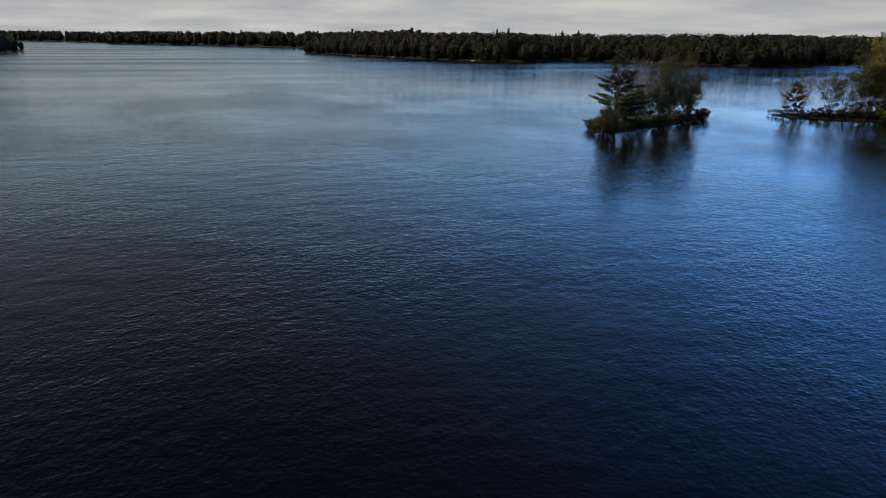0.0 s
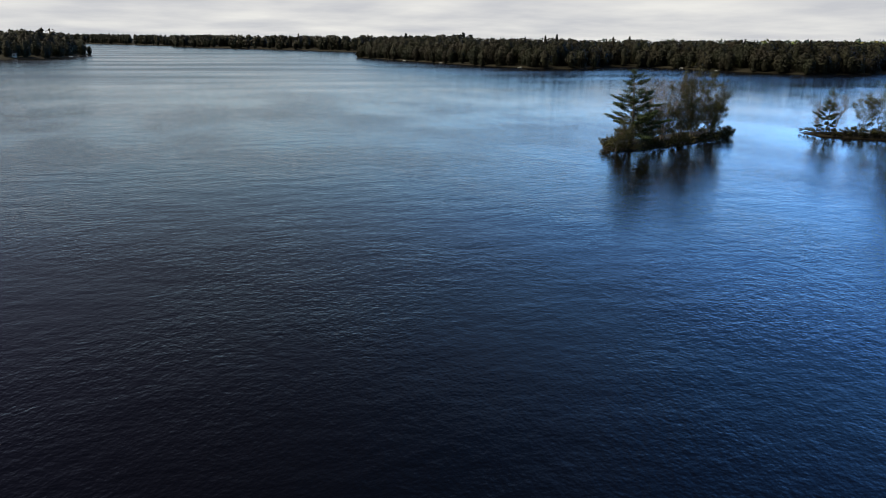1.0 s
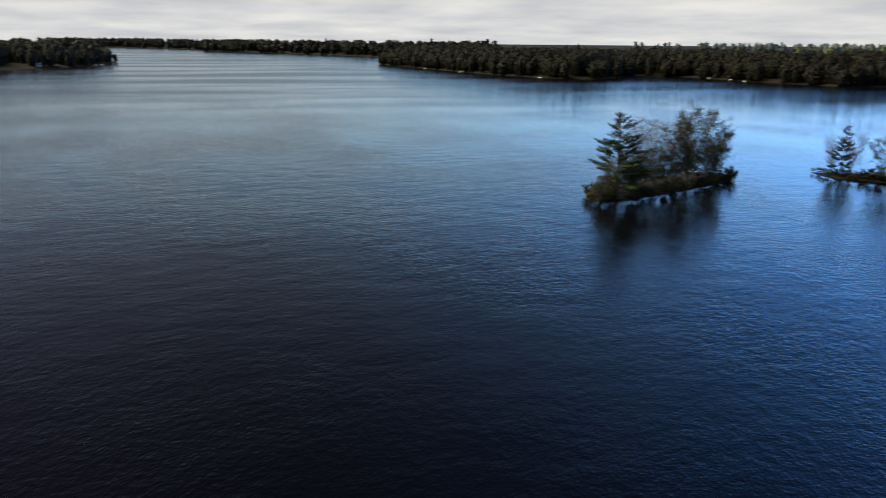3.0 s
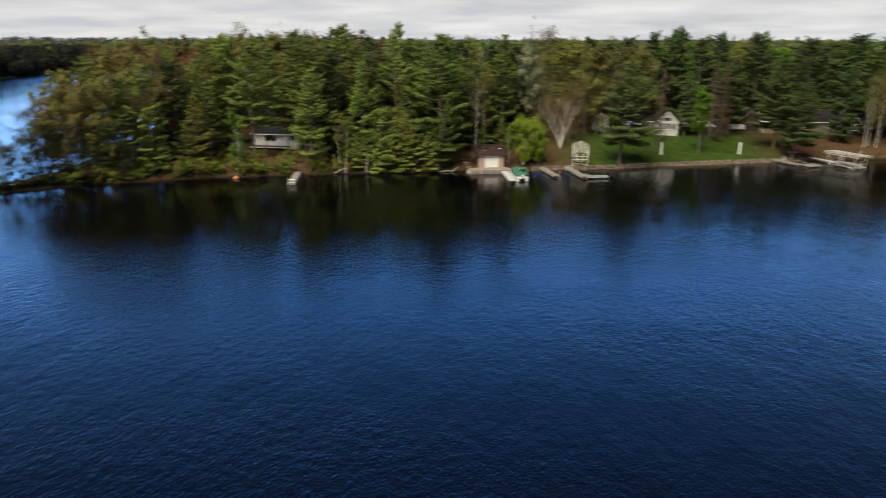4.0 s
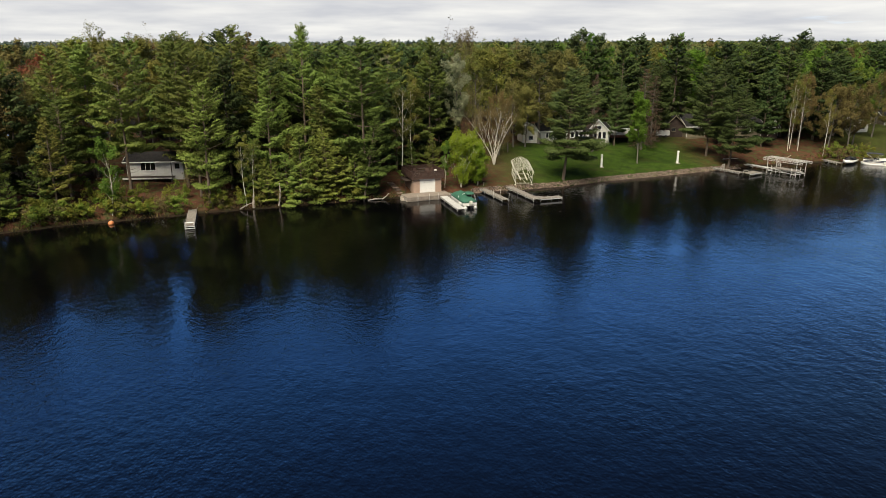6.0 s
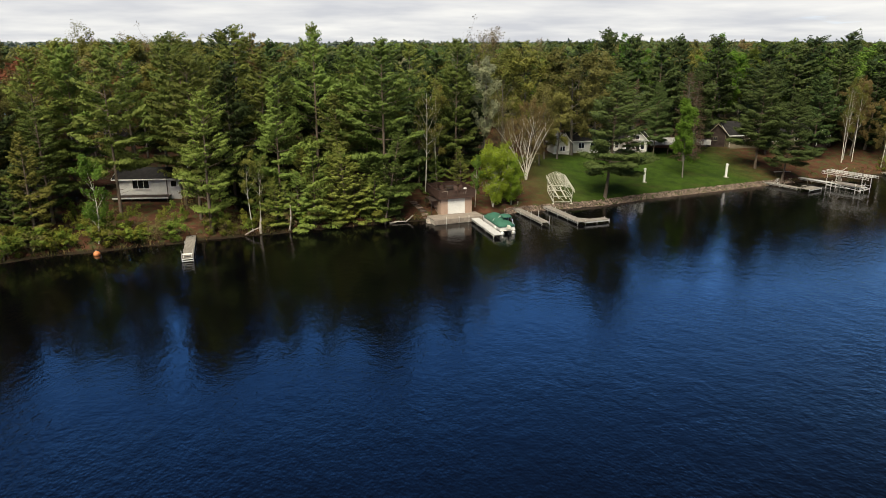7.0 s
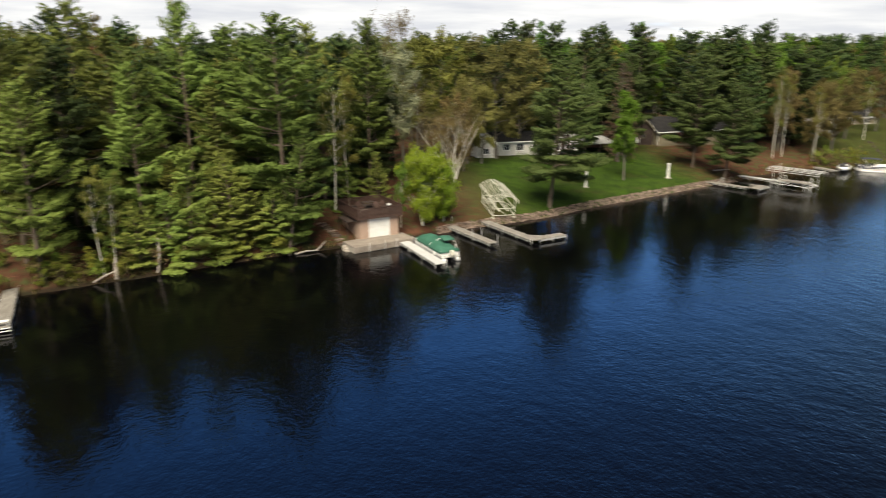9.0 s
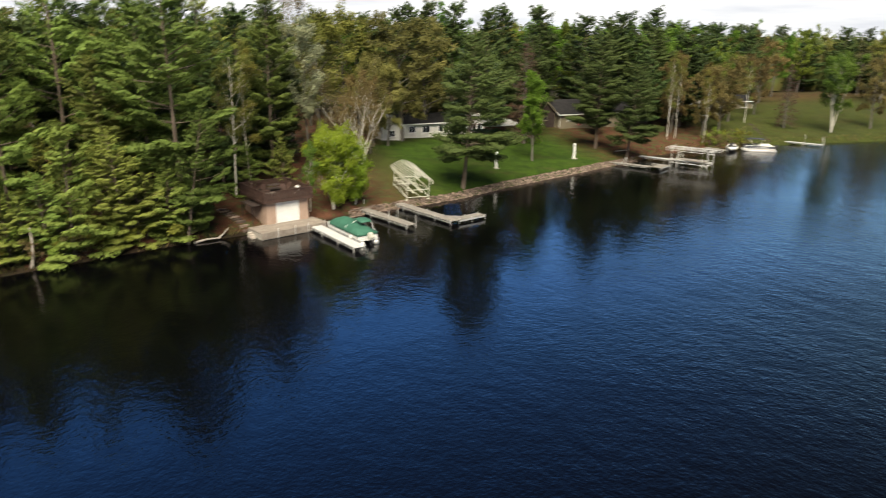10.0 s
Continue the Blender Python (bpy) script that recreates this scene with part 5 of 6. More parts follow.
a, l = heading(-30.2, 80.9, -28.1, 70.6)
d = dock("dock", -30.2, 80.9, l, 1.2, a, GREYWOOD, "narrow grey dock with a white bench at its end", z=0.5, tall=((3, True), (3, False)))
part("ramp", Solid().loft([[(-0.6, 0.0, 0.46), (0.6, 0.0, 0.46), (0.6, 0.0, 0.52), (-0.6, 0.0, 0.52)], [(-0.6, 1.7, 0.95), (0.6, 1.7, 0.95), (0.6, 1.7, 1.0), (-0.6, 1.7, 1.0)]]), REDWOOD, d, "red boarded ramp")
bench = part("bench", Solid().bevel_box(-0.55, 0.55, -l + 0.15, -l + 0.55, 0.86, 0.92, 0.015), WHITE, d, "white bench")
part("bench_front", Solid().box(-0.6, 0.6, -l - 0.03, -l + 0.0, 0.36, 0.44).box(-0.6, 0.6, -l - 0.03, -l + 0.0, 0.12, 0.2), WHITE, d)
for lx in (-0.5, 0.44):
    part("bench_leg", Solid().box(lx, lx + 0.06, -l + 0.2, -l + 0.5, 0.5, 0.86), WHITE, bench)

a, l = heading(62.8, 107.0, 65.6, 101.2)
d = dock("dock", 62.8, 107.0, l, 1.2, a, GREYWOOD, "short grey dock with a square end platform", z=0.5, sections=2)
part("platform", Solid().bevel_box(-0.2, 3.4, -l - 1.9, -l - 0.02, 0.45, 0.5, 0.012), GREYWOOD, d)
part("platform_rim", Solid().box(-0.2, 3.4, -l - 1.9, -l - 1.85, 0.26, 0.448).box(3.35, 3.4, -l - 1.85, -l - 0.02, 0.26, 0.448), ALU, d)
for lx in (-0.2, 3.4):
    part("leg", Solid().rod((lx, -l - 1.92, -1.5), (lx, -l - 1.92, 0.6), 0.033), ALU, d)
lad = Solid()
for lx in (-0.25, 0.25):
    lad.rod((lx - 0.1, -2.6, 0.5), (lx - 0.1, -2.4, 1.5), 0.03).rod((lx - 0.1, -2.4, 1.5), (lx - 0.1, -1.8, 0.5), 0.03)
for q in range(3):
    lad.rod((-0.35, -2.55 + 0.07 * q, 0.75 + 0.3 * q), (0.15, -2.55 + 0.07 * q, 0.75 + 0.3 * q), 0.025)
part("ladder", lad, ALU, d, "aluminium swim ladder")
part("dock_bench", Solid().bevel_box(0.2, 1.3, -l - 0.5, -l - 0.15, 0.8, 0.86, 0.012).box(0.25, 0.31, -l - 0.45, -l - 0.2, 0.5, 0.8).box(1.2, 1.26, -l - 0.45, -l - 0.2, 0.5, 0.8), GREYWOOD, d)

a, l = heading(70.2, 111.0, 73.4, 104.6)
dock("dock", 70.2, 111.0, l, 1.2, a, DOCKWHITE, "long pale dock leading to a boat lift", z=0.62)
a, l = heading(90.6, 114.2, 91.0, 109.4)
dock("dock", 90.6, 114.2, l, 1.2, a, GREYWOOD, "grey wooden dock between two moored boats", z=0.5)
a, l = heading(112.5, 114.2, 115.2, 107.6)
dock("dock", 112.5, 114.2, l, 1.2, a, DOCKWHITE, "pale dock with tall white posts at its end", z=0.55, tall=((1, True), (2, True), (2, False)), tall_top=1.7)


# ---- boats ----
def tube_rings(x, y0, y1, r, z):
    rings = []
    for t, k in ((0, 0.55), (0.03, 1), (0.5, 1), (0.8, 1), (0.9, 0.85), (0.97, 0.5), (1.0, 0.1)):
        yy = y0 + (y1 - y0) * t
        lift = 0.18 * max(0, (t - 0.8) / 0.2)
        rings.append([(x + r * k * math.cos(q), yy, z + lift + r * k * math.sin(q)) for q in np.linspace(0, 6.283, 11)[:-1]])
    return rings


def pontoon_boat(x, y, turn, label, covered, canvas, bow_len=6.9, fence=WHITE):
    """Stern at the origin, bow along +y."""
    b = thing("pontoon_boat", x, y, 0, turn, label, "boat", "moored boats")
    L, w = bow_len, 1.1
    for sx in (-0.78, 0.78):
        part("pontoon", Solid().loft(tube_rings(sx, -0.25, L, 0.31, 0.12)), ALU, b, "aluminium float", True)
    part("deck", Solid().bevel_box(-w, w, 0, L - 0.3, 0.42, 0.52, 0.03), ALU, b)
    for sx in (-w, w - 0.04):
        pan = part("side_panel", Solid().bevel_box(sx, sx + 0.04, 0.3, L - 0.4, 0.56, 1.05, 0.015), fence, b, "white side fence panel" if fence is WHITE else "dark side fence panel")
        rl = Solid()
        for zz in (0.60, 0.82, 1.08):
            rl.rod((sx + 0.02, 0.25, zz), (sx + 0.02, L - 0.35, zz), 0.03)
        for q in range(6):
            yy = 0.3 + (L - 0.7) * q / 5
            rl.rod((sx + 0.02, yy, 0.52), (sx + 0.02, yy, 1.08), 0.025)
        part("rail", rl, ALU, pan)
    part("bow_panel", Solid().bevel_box(-w + 0.05, w - 0.05, L - 0.42, L - 0.38, 0.56, 1.05, 0.015), fence, b)
    part("stern_panel", Solid().bevel_box(-w + 0.05, w - 0.05, 0.28, 0.34, 0.56, 1.05, 0.015), fence, b)
    if covered:
        rings = []
        for t, hw, hz, dip in ((0.0, 0.95, 1.02, 0.0), (0.02, 1.10, 1.2, 0.05), (0.18, 1.12, 1.55, 0.28), (0.33, 1.12, 1.72, 0.42), (0.42, 1.12, 1.60, 0.3), (0.60, 1.12, 1.85, 0.55), (0.75, 1.12, 1.8, 0.5), (0.92, 1.1, 1.45, 0.2), (1.0, 0.95, 1.05, 0.0)):
            yy = 0.15 + (L - 0.4) * t
            base = 0.86 if t not in (0.0, 1.0) else 0.95
            rings.append([(-hw - 0.04, yy, base), (-hw, yy, 1.12), (-hw * 0.55, yy, hz - dip * 0.35), (-hw * 0.12, yy, hz), (hw * 0.12, yy, hz), (hw * 0.55, yy, hz - dip * 0.35), (hw, yy, 1.12), (hw + 0.04, yy, base)])
        cov = part("cover", Solid().loft(rings), canvas, b, "taut green canvas mooring cover", True)
        top = []
        for t in np.linspace(0, 1, 5):
            yy = 1.2 + 1.5 * t
            zz = 1.98 + 0.10 * math.sin(math.pi * t) + 0.08 * t
            top.append([(-0.2, yy, zz), (0.4, yy, zz + 0.05), (1.0, yy, zz), (1.06, yy, zz - 0.14), (1.0, yy, zz - 0.09), (-0.2, yy, zz - 0.09)])
        part("bimini", Solid().loft(top), canvas, b, "folded green bimini top", True)
        part("bimini_frame", Solid().rod((1.05, 0.7, 1.0), (1.02, 1.3, 1.95), 0.028).rod((1.05, 2.6, 1.0), (1.02, 2.2, 2.0), 0.028).rod((-0.5, 2.4, 1.7), (-0.15, 2.2, 2.0), 0.028), WHITE, b)
        part("strap", Solid().rod((-1.14, 3.0, 0.9), (-0.9, 2.8, 1.5), 0.03), WHITE, cov)
    else:
        for sx in (-0.95, 0.45):
            part("seat", Solid().bevel_box(sx, sx + 0.5, 0.7, 2.6, 0.52, 0.95, 0.06).bevel_box(sx + (0 if sx < 0 else 0.36), sx + (0.14 if sx < 0 else 0.5), 0.7, 2.6, 0.95, 1.3, 0.04), WHITE, b, "white vinyl seat")
        part("bow_seat", Solid().bevel_box(-0.95, -0.4, L - 2.6, L - 0.6, 0.52, 0.95, 0.06).bevel_box(0.4, 0.95, L - 2.6, L - 0.6, 0.52, 0.95, 0.06), BLACK, b)
        part("helm", Solid().bevel_box(0.35, 0.95, 3.0, 3.6, 0.52, 1.35, 0.08), canvas, b, "dark helm console")
        top = [[(-1.0, yy, 2.25 + zz), (0.0, yy, 2.37 + zz), (1.0, yy, 2.25 + zz), (1.0, yy, 2.2 + zz), (-1.0, yy, 2.2 + zz)] for yy, zz in ((2.0, 0), (3.0, 0.1), (4.2, 0.1), (5.0, 0))]
        part("bimini", Solid().loft(top), canvas, b, "dark bimini top", True)
        fr = Solid()
        for sx in (-1.02, 1.02):
            fr.rod((sx, 3.5, 1.05), (sx * 0.98, 2.1, 2.22), 0.028).rod((sx, 3.5, 1.05), (sx * 0.98, 4.9, 2.22), 0.028)
        part("bimini_frame", fr, ALU, b)
    motor = part("outboard", Solid().loft([[(-0.16, -0.5, 0.55), (0.16, -0.5, 0.55), (0.18, -0.05, 0.55), (-0.18, -0.05, 0.55)], [(-0.2, -0.62, 0.85), (0.2, -0.62, 0.85), (0.22, -0.02, 0.85), (-0.22, -0.02, 0.85)], [(-0.15, -0.55, 1.2), (0.15, -0.55, 1.2), (0.17, -0.1, 1.25), (-0.17, -0.1, 1.25)]]), CREAM if covered else BLACK, b, "outboard motor")
    part("lower_unit", Solid().box(-0.06, 0.06, -0.42, -0.2, -0.5, 0.55), BLACK, motor)
    for sx in (-0.3, 0.3):
        part("fender", Solid().loft([[(sx * 3.9 + 0.10 * k * math.cos(q), 1.6, 0.5 + zz + 0.0 * q) if False else (sx * 3.9 + 0.1 * k * math.cos(q), 1.6 + 0.1 * k * math.sin(q), 0.35 + zz) for q in np.linspace(0, 6.283, 9)[:-1]] for zz, k in ((0, 0.3), (0.06, 1), (0.4, 1), (0.46, 0.3))]), WHITE, b, "", True)
    return b


pontoon_boat(10.82, 78.9, heading(0, 0, 1.87, -9.65)[0] + 0, "pontoon boat under a taut green canvas cover", True, CANVAS)
pontoon_boat(101.2, 107.4, 54, "open pontoon boat with a dark bimini moored at a dock", False, NAVY, 5.8, NAVY)


def runabout(x, y, turn):
    b = thing("motorboat", x, y, 0, turn, "small white motorboat with a black cockpit cover", "boat", "moored boats")
    rings = []
    for t, hw, top in ((0, 0.95, 0.75), (0.3, 1.05, 0.78), (0.6, 1.0, 0.85), (0.8, 0.72, 0.92), (0.93, 0.35, 1.0), (1.0, 0.05, 1.05)):
        yy = 5.4 * t
        rings.append([(-hw, yy, top), (-hw * 0.95, yy, 0.35 + 0.1 * t), (0, yy, -0.15 + 0.75 * t ** 3), (hw * 0.95, yy, 0.35 + 0.1 * t), (hw, yy, top)])
    part("hull", Solid().loft(rings), WHITE, b, "white moulded hull", True)
    cov = [[(-hw, yy, z), (0, yy, z + k), (hw, yy, z)] for yy, hw, z, k in ((0.2, 0.85, 0.78, 0.1), (1.2, 0.95, 0.82, 0.55), (2.6, 0.95, 0.86, 0.75), (3.6, 0.75, 0.9, 0.3), (4.0, 0.6, 0.93, 0.08))]
    part("cover", Solid().loft(cov), BLACK, b, "black canvas cockpit cover", True)
    part("windscreen", Solid().loft([[(-0.8, 3.3, 0.98), (0.8, 3.3, 0.98), (0.8, 3.34, 0.98), (-0.8, 3.34, 0.98)], [(-0.65, 3.0, 1.35), (0.65, 3.0, 1.35), (0.65, 3.04, 1.35), (-0.65, 3.04, 1.35)]]), GLASS, b)
    part("outboard", Solid().bevel_box(-0.2, 0.2, -0.55, -0.02, 0.5, 1.15, 0.08).box(-0.06, 0.06, -0.4, -0.2, -0.5, 0.5), BLACK, b)


runabout(96.2, 112.6, 128)


# ---- boat lifts ----
def canopy_lift(x, y, z, turn, tilt, w, l, h, label, material, bows, foot=0.0, flat=False, deck=False):
    root = new("boat_lift")
    root.matrix_basis = pose(x, y, z, 0, 0, turn) @ pose(0, 0, 0, tilt, 0, 0)
    root.empty_display_size = 0.3
    tagged(root, label, "boat lift", "boat lifts")
    r = 0.045
    ly = l / 2 - 1.0
    for sx in (-w / 2 + 0.1, w / 2 - 0.1):
        for sy in (-ly, ly):
            part("post", Solid().rod((sx, sy, -foot), (sx, sy, h), r), material, root)
            part("foot", Solid().bevel_box(sx - 0.16, sx + 0.16, sy - 0.16, sy + 0.16, -foot - 0.02, -foot + 0.03, 0.01), material, root)
    for zz in ((0.25, 1.15) if not flat else (0.5,)):
        part("beam", Solid().rod((-w / 2 + 0.1, -ly, zz), (w / 2 - 0.1, -ly, zz), r), material, root)
        part("beam", Solid().rod((-w / 2 + 0.1, ly, zz), (w / 2 - 0.1, ly, zz), r), material, root)
        for sx in (-w / 2 + 0.1, w / 2 - 0.1):
            part("side_beam", Solid().rod((sx, -ly, zz), (sx, ly, zz), r), material, root)
    for sx in (-0.55, 0.55):
        part("bunk", Solid().bevel_box(sx - 0.09, sx + 0.09, -ly, ly, 0.75, 0.85, 0.02), material, root)
    part("brace", Solid().rod((-w / 2 + 0.1, -ly, 0.3), (-w / 2 + 0.1, ly, 1.1), 0.03).rod((w / 2 - 0.1, ly, 0.3), (w / 2 - 0.1, -ly, 1.1), 0.03).rod((-w / 2 + 0.1, ly, 1.15), (0.3, -ly, 0.3), 0.03), material, root)
    rise = 0.62 if not flat else 0.12
    can = part("canopy_frame", Solid().rod((-w / 2, -l / 2, h), (-w / 2, l / 2, h), r).rod((w / 2, -l / 2, h), (w / 2, l / 2, h), r).rod((-w / 2, -l / 2, h - 0.32), (-w / 2, l / 2, h - 0.32), r * 0.8).rod((w / 2, -l / 2, h - 0.32), (w / 2, l / 2, h - 0.32), r * 0.8), material, root, "bare canopy frame")
    bow = Solid()
    pts = [(-w / 2, 0, -0.32), (-w / 2, 0, 0), (-w / 2 + 0.12, 0, 0.1), (-0.25, 0, rise), (0.25, 0, rise), (w / 2 - 0.12, 0, 0.1), (w / 2, 0, 0), (w / 2, 0, -0.32)]
    for p0, p1 in zip(pts, pts[1:]):
        bow.rod(p0, p1, 0.026)
    me = bow.mesh("bow", material)
    for i in range(bows):
        child("bow", me, can).matrix_basis = pose(0, -l / 2 + l * i / (bows - 1), h)
    part("ridge", Solid().rod((0, -l / 2, h + rise), (0, l / 2, h + rise), 0.03), material, can)
    wheel = Solid()
    wx, wy = w / 2 + 0.12, ly - 0.3
    for i in range(12):
        q0, q1 = 6.283 * i / 12, 6.283 * (i + 1) / 12
        wheel.rod((wx, wy + 0.4 * math.cos(q0), 1.4 + 0.4 * math.sin(q0)), (wx, wy + 0.4 * math.cos(q1), 1.4 + 0.4 * math.sin(q1)), 0.02, 4)
    for i in range(3):
        q0 = 3.1416 * i / 3
        wheel.rod((wx, wy - 0.4 * math.cos(q0), 1.4 - 0.4 * math.sin(q0)), (wx, wy + 0.4 * math.cos(q0), 1.4 + 0.4 * math.sin(q0)), 0.015, 4)
    part("winch_wheel", wheel, material, root)
    if deck:
        for sx in (-w / 2 + 0.1, 0.0, w / 2 - 0.1):
            for sy in (-ly + 0.9, ly - 0.9):
                part("guide_post", Solid().rod((sx, sy, -foot), (sx, sy, 1.5 if sx else 1.1), 0.04), WHITE, root, "white guide post")
        part("hull_cradle", Solid().bevel_box(-0.9, 0.9, -ly + 0.4, ly - 0.4, 0.86, 1.02, 0.05), GREYWOOD, root, "grey carpeted cradle")
    return root


canopy_lift(22.05, 95.2, 1.05, -4, 7, 3.0, 7.2, 2.45, "empty cream steel boat lift with bare canopy bows on the lawn", CREAM, 16, foot=0.05)
canopy_lift(74.0, 100.7, 0.1, 27, 0, 3.2, 7.8, 2.75, "aluminium boat lift with a bare flat canopy frame in the water", GALV, 18, foot=1.6, flat=True, deck=True)


# ---- lawn posts, buoy, driftwood ----
def lawn_post(x, y):
    z = zat(x, y)
    p = thing("lawn_post", x, y, z, 8, "white capped post standing on the lawn", "post", "white posts on the lawn")
    part("shaft", Solid().bevel_box(-0.15, 0.15, -0.15, 0.15, -0.2, 2.25, 0.02), WHITE, p)
    part("cap", Solid().bevel_box(-0.2, 0.2, -0.2, 0.2, 2.25, 2.34, 0.03).bevel_box(-0.1, 0.1, -0.1, 0.1, 2.34, 2.44, 0.03), WHITE, p)
    part("footing", Solid().bevel_box(-0.38, 0.38, -0.38, 0.38, -0.2, 0.07, 0.04), CONCRETE, p, "pale footing slab")


lawn_post(39.1, 103.8)
lawn_post(55.8, 107.9)


def buoy(x, y):
    b = thing("mooring_buoy", x, y, 0, 0, "orange mooring buoy floating near the bank", "buoy")
    rings = [[(0.4 * math.sin(a) * math.cos(q), 0.4 * math.sin(a) * math.sin(q), 0.12 - 0.34 * math.cos(a)) for q in np.linspace(0, 6.283, 15)[:-1]] for a in (0.1, 0.5, 0.9, 1.3, 1.7, 2.1, 2.5, 3.0)]
    part("float", Solid().loft(rings), ORANGE, b, "", True)
    part("ring", Solid().rod((-0.07, 0, 0.44), (-0.07, 0, 0.54), 0.015).rod((0.07, 0, 0.44), (0.07, 0, 0.54), 0.015).rod((-0.07, 0, 0.54), (0.07, 0, 0.54), 0.015), ALU, b)


buoy(-39.6, 74.6)


def snag(name, x, y, pts, r, label):
    b = thing(name, x, y, zat(x, y) - 0.1, 0, label, "dead wood", "driftwood on the bank")
    tr = Solid()
    for i, (p0, p1) in enumerate(zip(pts, pts[1:])):
        tr.stick(p0, p1, r * (1 - 0.7 * i / len(pts)), r * (1 - 0.7 * (i + 1) / len(pts)), 7)
    part("stem", tr, DRIFT, b, "", True)


snag("birch_snag", -18.0, 82.9, [(0, 0, 0), (0.25, -0.1, 1.2), (0.35, -0.1, 2.3), (0.3, 0, 3.6)], 0.14, "bleached broken birch snag on the bank")
snag("stump", -21.6, 82.0, [(0, 0, 0), (0.05, 0, 1.1), (0.15, 0, 2.2)], 0.22, "weathered grey tree stump at the water's edge")
snag("drift_log", -23.5, 81.4, [(0, 0, 0.2), (1.0, -0.2, 0.8), (2.2, -0.3, 1.3)], 0.10, "bleached drift log propped on the bank")
snag("drift_log", -3.4, 86.0, [(-1.2, -0.3, 0.2), (0, 0, 0.35), (1.3, 0.2, 0.3)], 0.14, "bleached drift log lying on the bank")
snag("drift_log", -2.0, 86.6, [(-0.4, -0.3, 0.1), (0.3, 0.1, 0.5), (0.8, 0.2, 1.0)], 0.12, "twisted grey root at the water's edge")
snag("drift_log", 68.5, 111.5, [(-1.5, 0, 0.25), (0.3, 0.1, 0.3), (1.8, 0.1, 0.28)], 0.12, "pale drift log lying on the sandy bank")
snag("drift_log", 81.5, 112.9, [(-0.8, 0, 0.2), (0.4, 0.3, 0.5), (1.2, 0.5, 0.9)], 0.12, "pale drift log lying on the sandy bank")
snag("drift_log", -73.0, 58.9, [(-1.8, -0.6, 0.3), (0, 0, 0.45), (2.4, 0.9, 0.5)], 0.14, "bleached log lying on the low spit")


# ---- houses ----
def gable_house(name, x, y, z, turn, w, d, h, rise, wallmat, roofmat, label, wins=(), door=None, eave=0.45, along=True, siding_mat=None, trim=WHITE, gable=None):
    """A house whose front, w wide, faces -y; the ridge runs along the front, or across it."""
    b = thing(name, x, y, z, turn, label, "house", "lakeside houses")
    wl = Solid().box(0, w, 0.002, d, -1.2, h)
    if along:
        gb = Solid().loft([[(0, 0.002, h), (0, d, h), (0, d / 2, h + rise - 0.12)], [(w, 0.002, h), (w, d, h), (w, d / 2, h + rise - 0.12)]])
    else:
        gb = Solid().prism([(0, h), (w, h), (w / 2, h + rise - 0.12)], 0.002, d)
    part("wall", wl, wallmat, b)
    part("gable", gb, gable or wallmat, b)
    part("siding", siding(Solid(), 0, w, 0, -0.1, h - 0.02), siding_mat or wallmat, b)
    e = eave
    if along:
        for y0, y1 in ((-e, d / 2), (d + e, d / 2)):
            k = rise * e / (d / 2)
            part("roof", Solid().loft([[(-e, y0, h - k), (w + e, y0, h - k), (w + e, y0, h - k + 0.14), (-e, y0, h - k + 0.14)], [(-e, y1, h + rise), (w + e, y1, h + rise), (w + e, y1, h + rise + 0.14), (-e, y1, h + rise + 0.14)]]), roofmat, b)
        k = rise * e / (d / 2)
        part("fascia", Solid().box(-e, w + e, -e - 0.03, -e - 0.002, h - k - 0.03, h - k + 0.15), trim, b)
        for xx in (-e - 0.03, w + e + 0.002):
            part("bargeboard", Solid().loft([[(xx, -e, h - k - 0.03), (xx + 0.028, -e, h - k - 0.03), (xx + 0.028, -e, h - k + 0.15), (xx, -e, h - k + 0.15)], [(xx, d / 2, h + rise - 0.03), (xx + 0.028, d / 2, h + rise - 0.03), (xx + 0.028, d / 2, h + rise + 0.15), (xx, d / 2, h + rise + 0.15)]]), trim, b)
    else:
        for x0, sg in ((-e, 1), (w + e, -1)):
            k = rise * e / (w / 2)
            part("roof", Solid().loft([[(x0, -e, h - k), (x0, d + e, h - k), (x0, d + e, h - k + 0.14), (x0, -e, h - k + 0.14)], [(w / 2, -e, h + rise), (w / 2, d + e, h + rise), (w / 2, d + e, h + rise + 0.14), (w / 2, -e, h + rise + 0.14)]]), roofmat, b)
            part("bargeboard", Solid().loft([[(x0, -e - 0.04, h - k - 0.05), (x0, -e - 0.003, h - k - 0.05), (x0, -e - 0.003, h - k + 0.16), (x0, -e - 0.04, h - k + 0.16)], [(w / 2, -e - 0.04, h + rise - 0.05), (w / 2, -e - 0.003, h + rise - 0.05), (w / 2, -e - 0.003, h + rise + 0.16), (w / 2, -e - 0.04, h + rise + 0.16)]]), trim, b)
    for x0, x1, z0, z1, bars in wins:
        window(b, x0, x1, z0, z1, -0.04, bars, trim)
    if door:
        dr = part("door", Solid().bevel_box(door, door + 0.92, -0.07, -0.037, 0.02, 2.02, 0.01), REDDOOR, b, "red panelled door")
        part("door_frame", Solid().box(door - 0.1, door - 0.004, -0.075, -0.037, 0, 2.1).box(door + 0.924, door + 1.02, -0.075, -0.037, 0, 2.1).box(door - 0.1, door + 1.02, -0.075, -0.037, 2.104, 2.2), trim, dr)
        part("door_handle", Solid().bevel_box(door + 0.8, door + 0.86, -0.12, -0.071, 0.95, 1.05, 0.01), ALU, dr)
    for xx in (0.0, w - 0.1):
        part("corner_board", Solid().box(xx, xx + 0.1, -0.055, -0.037, -0.1, h), trim, b)
    return b


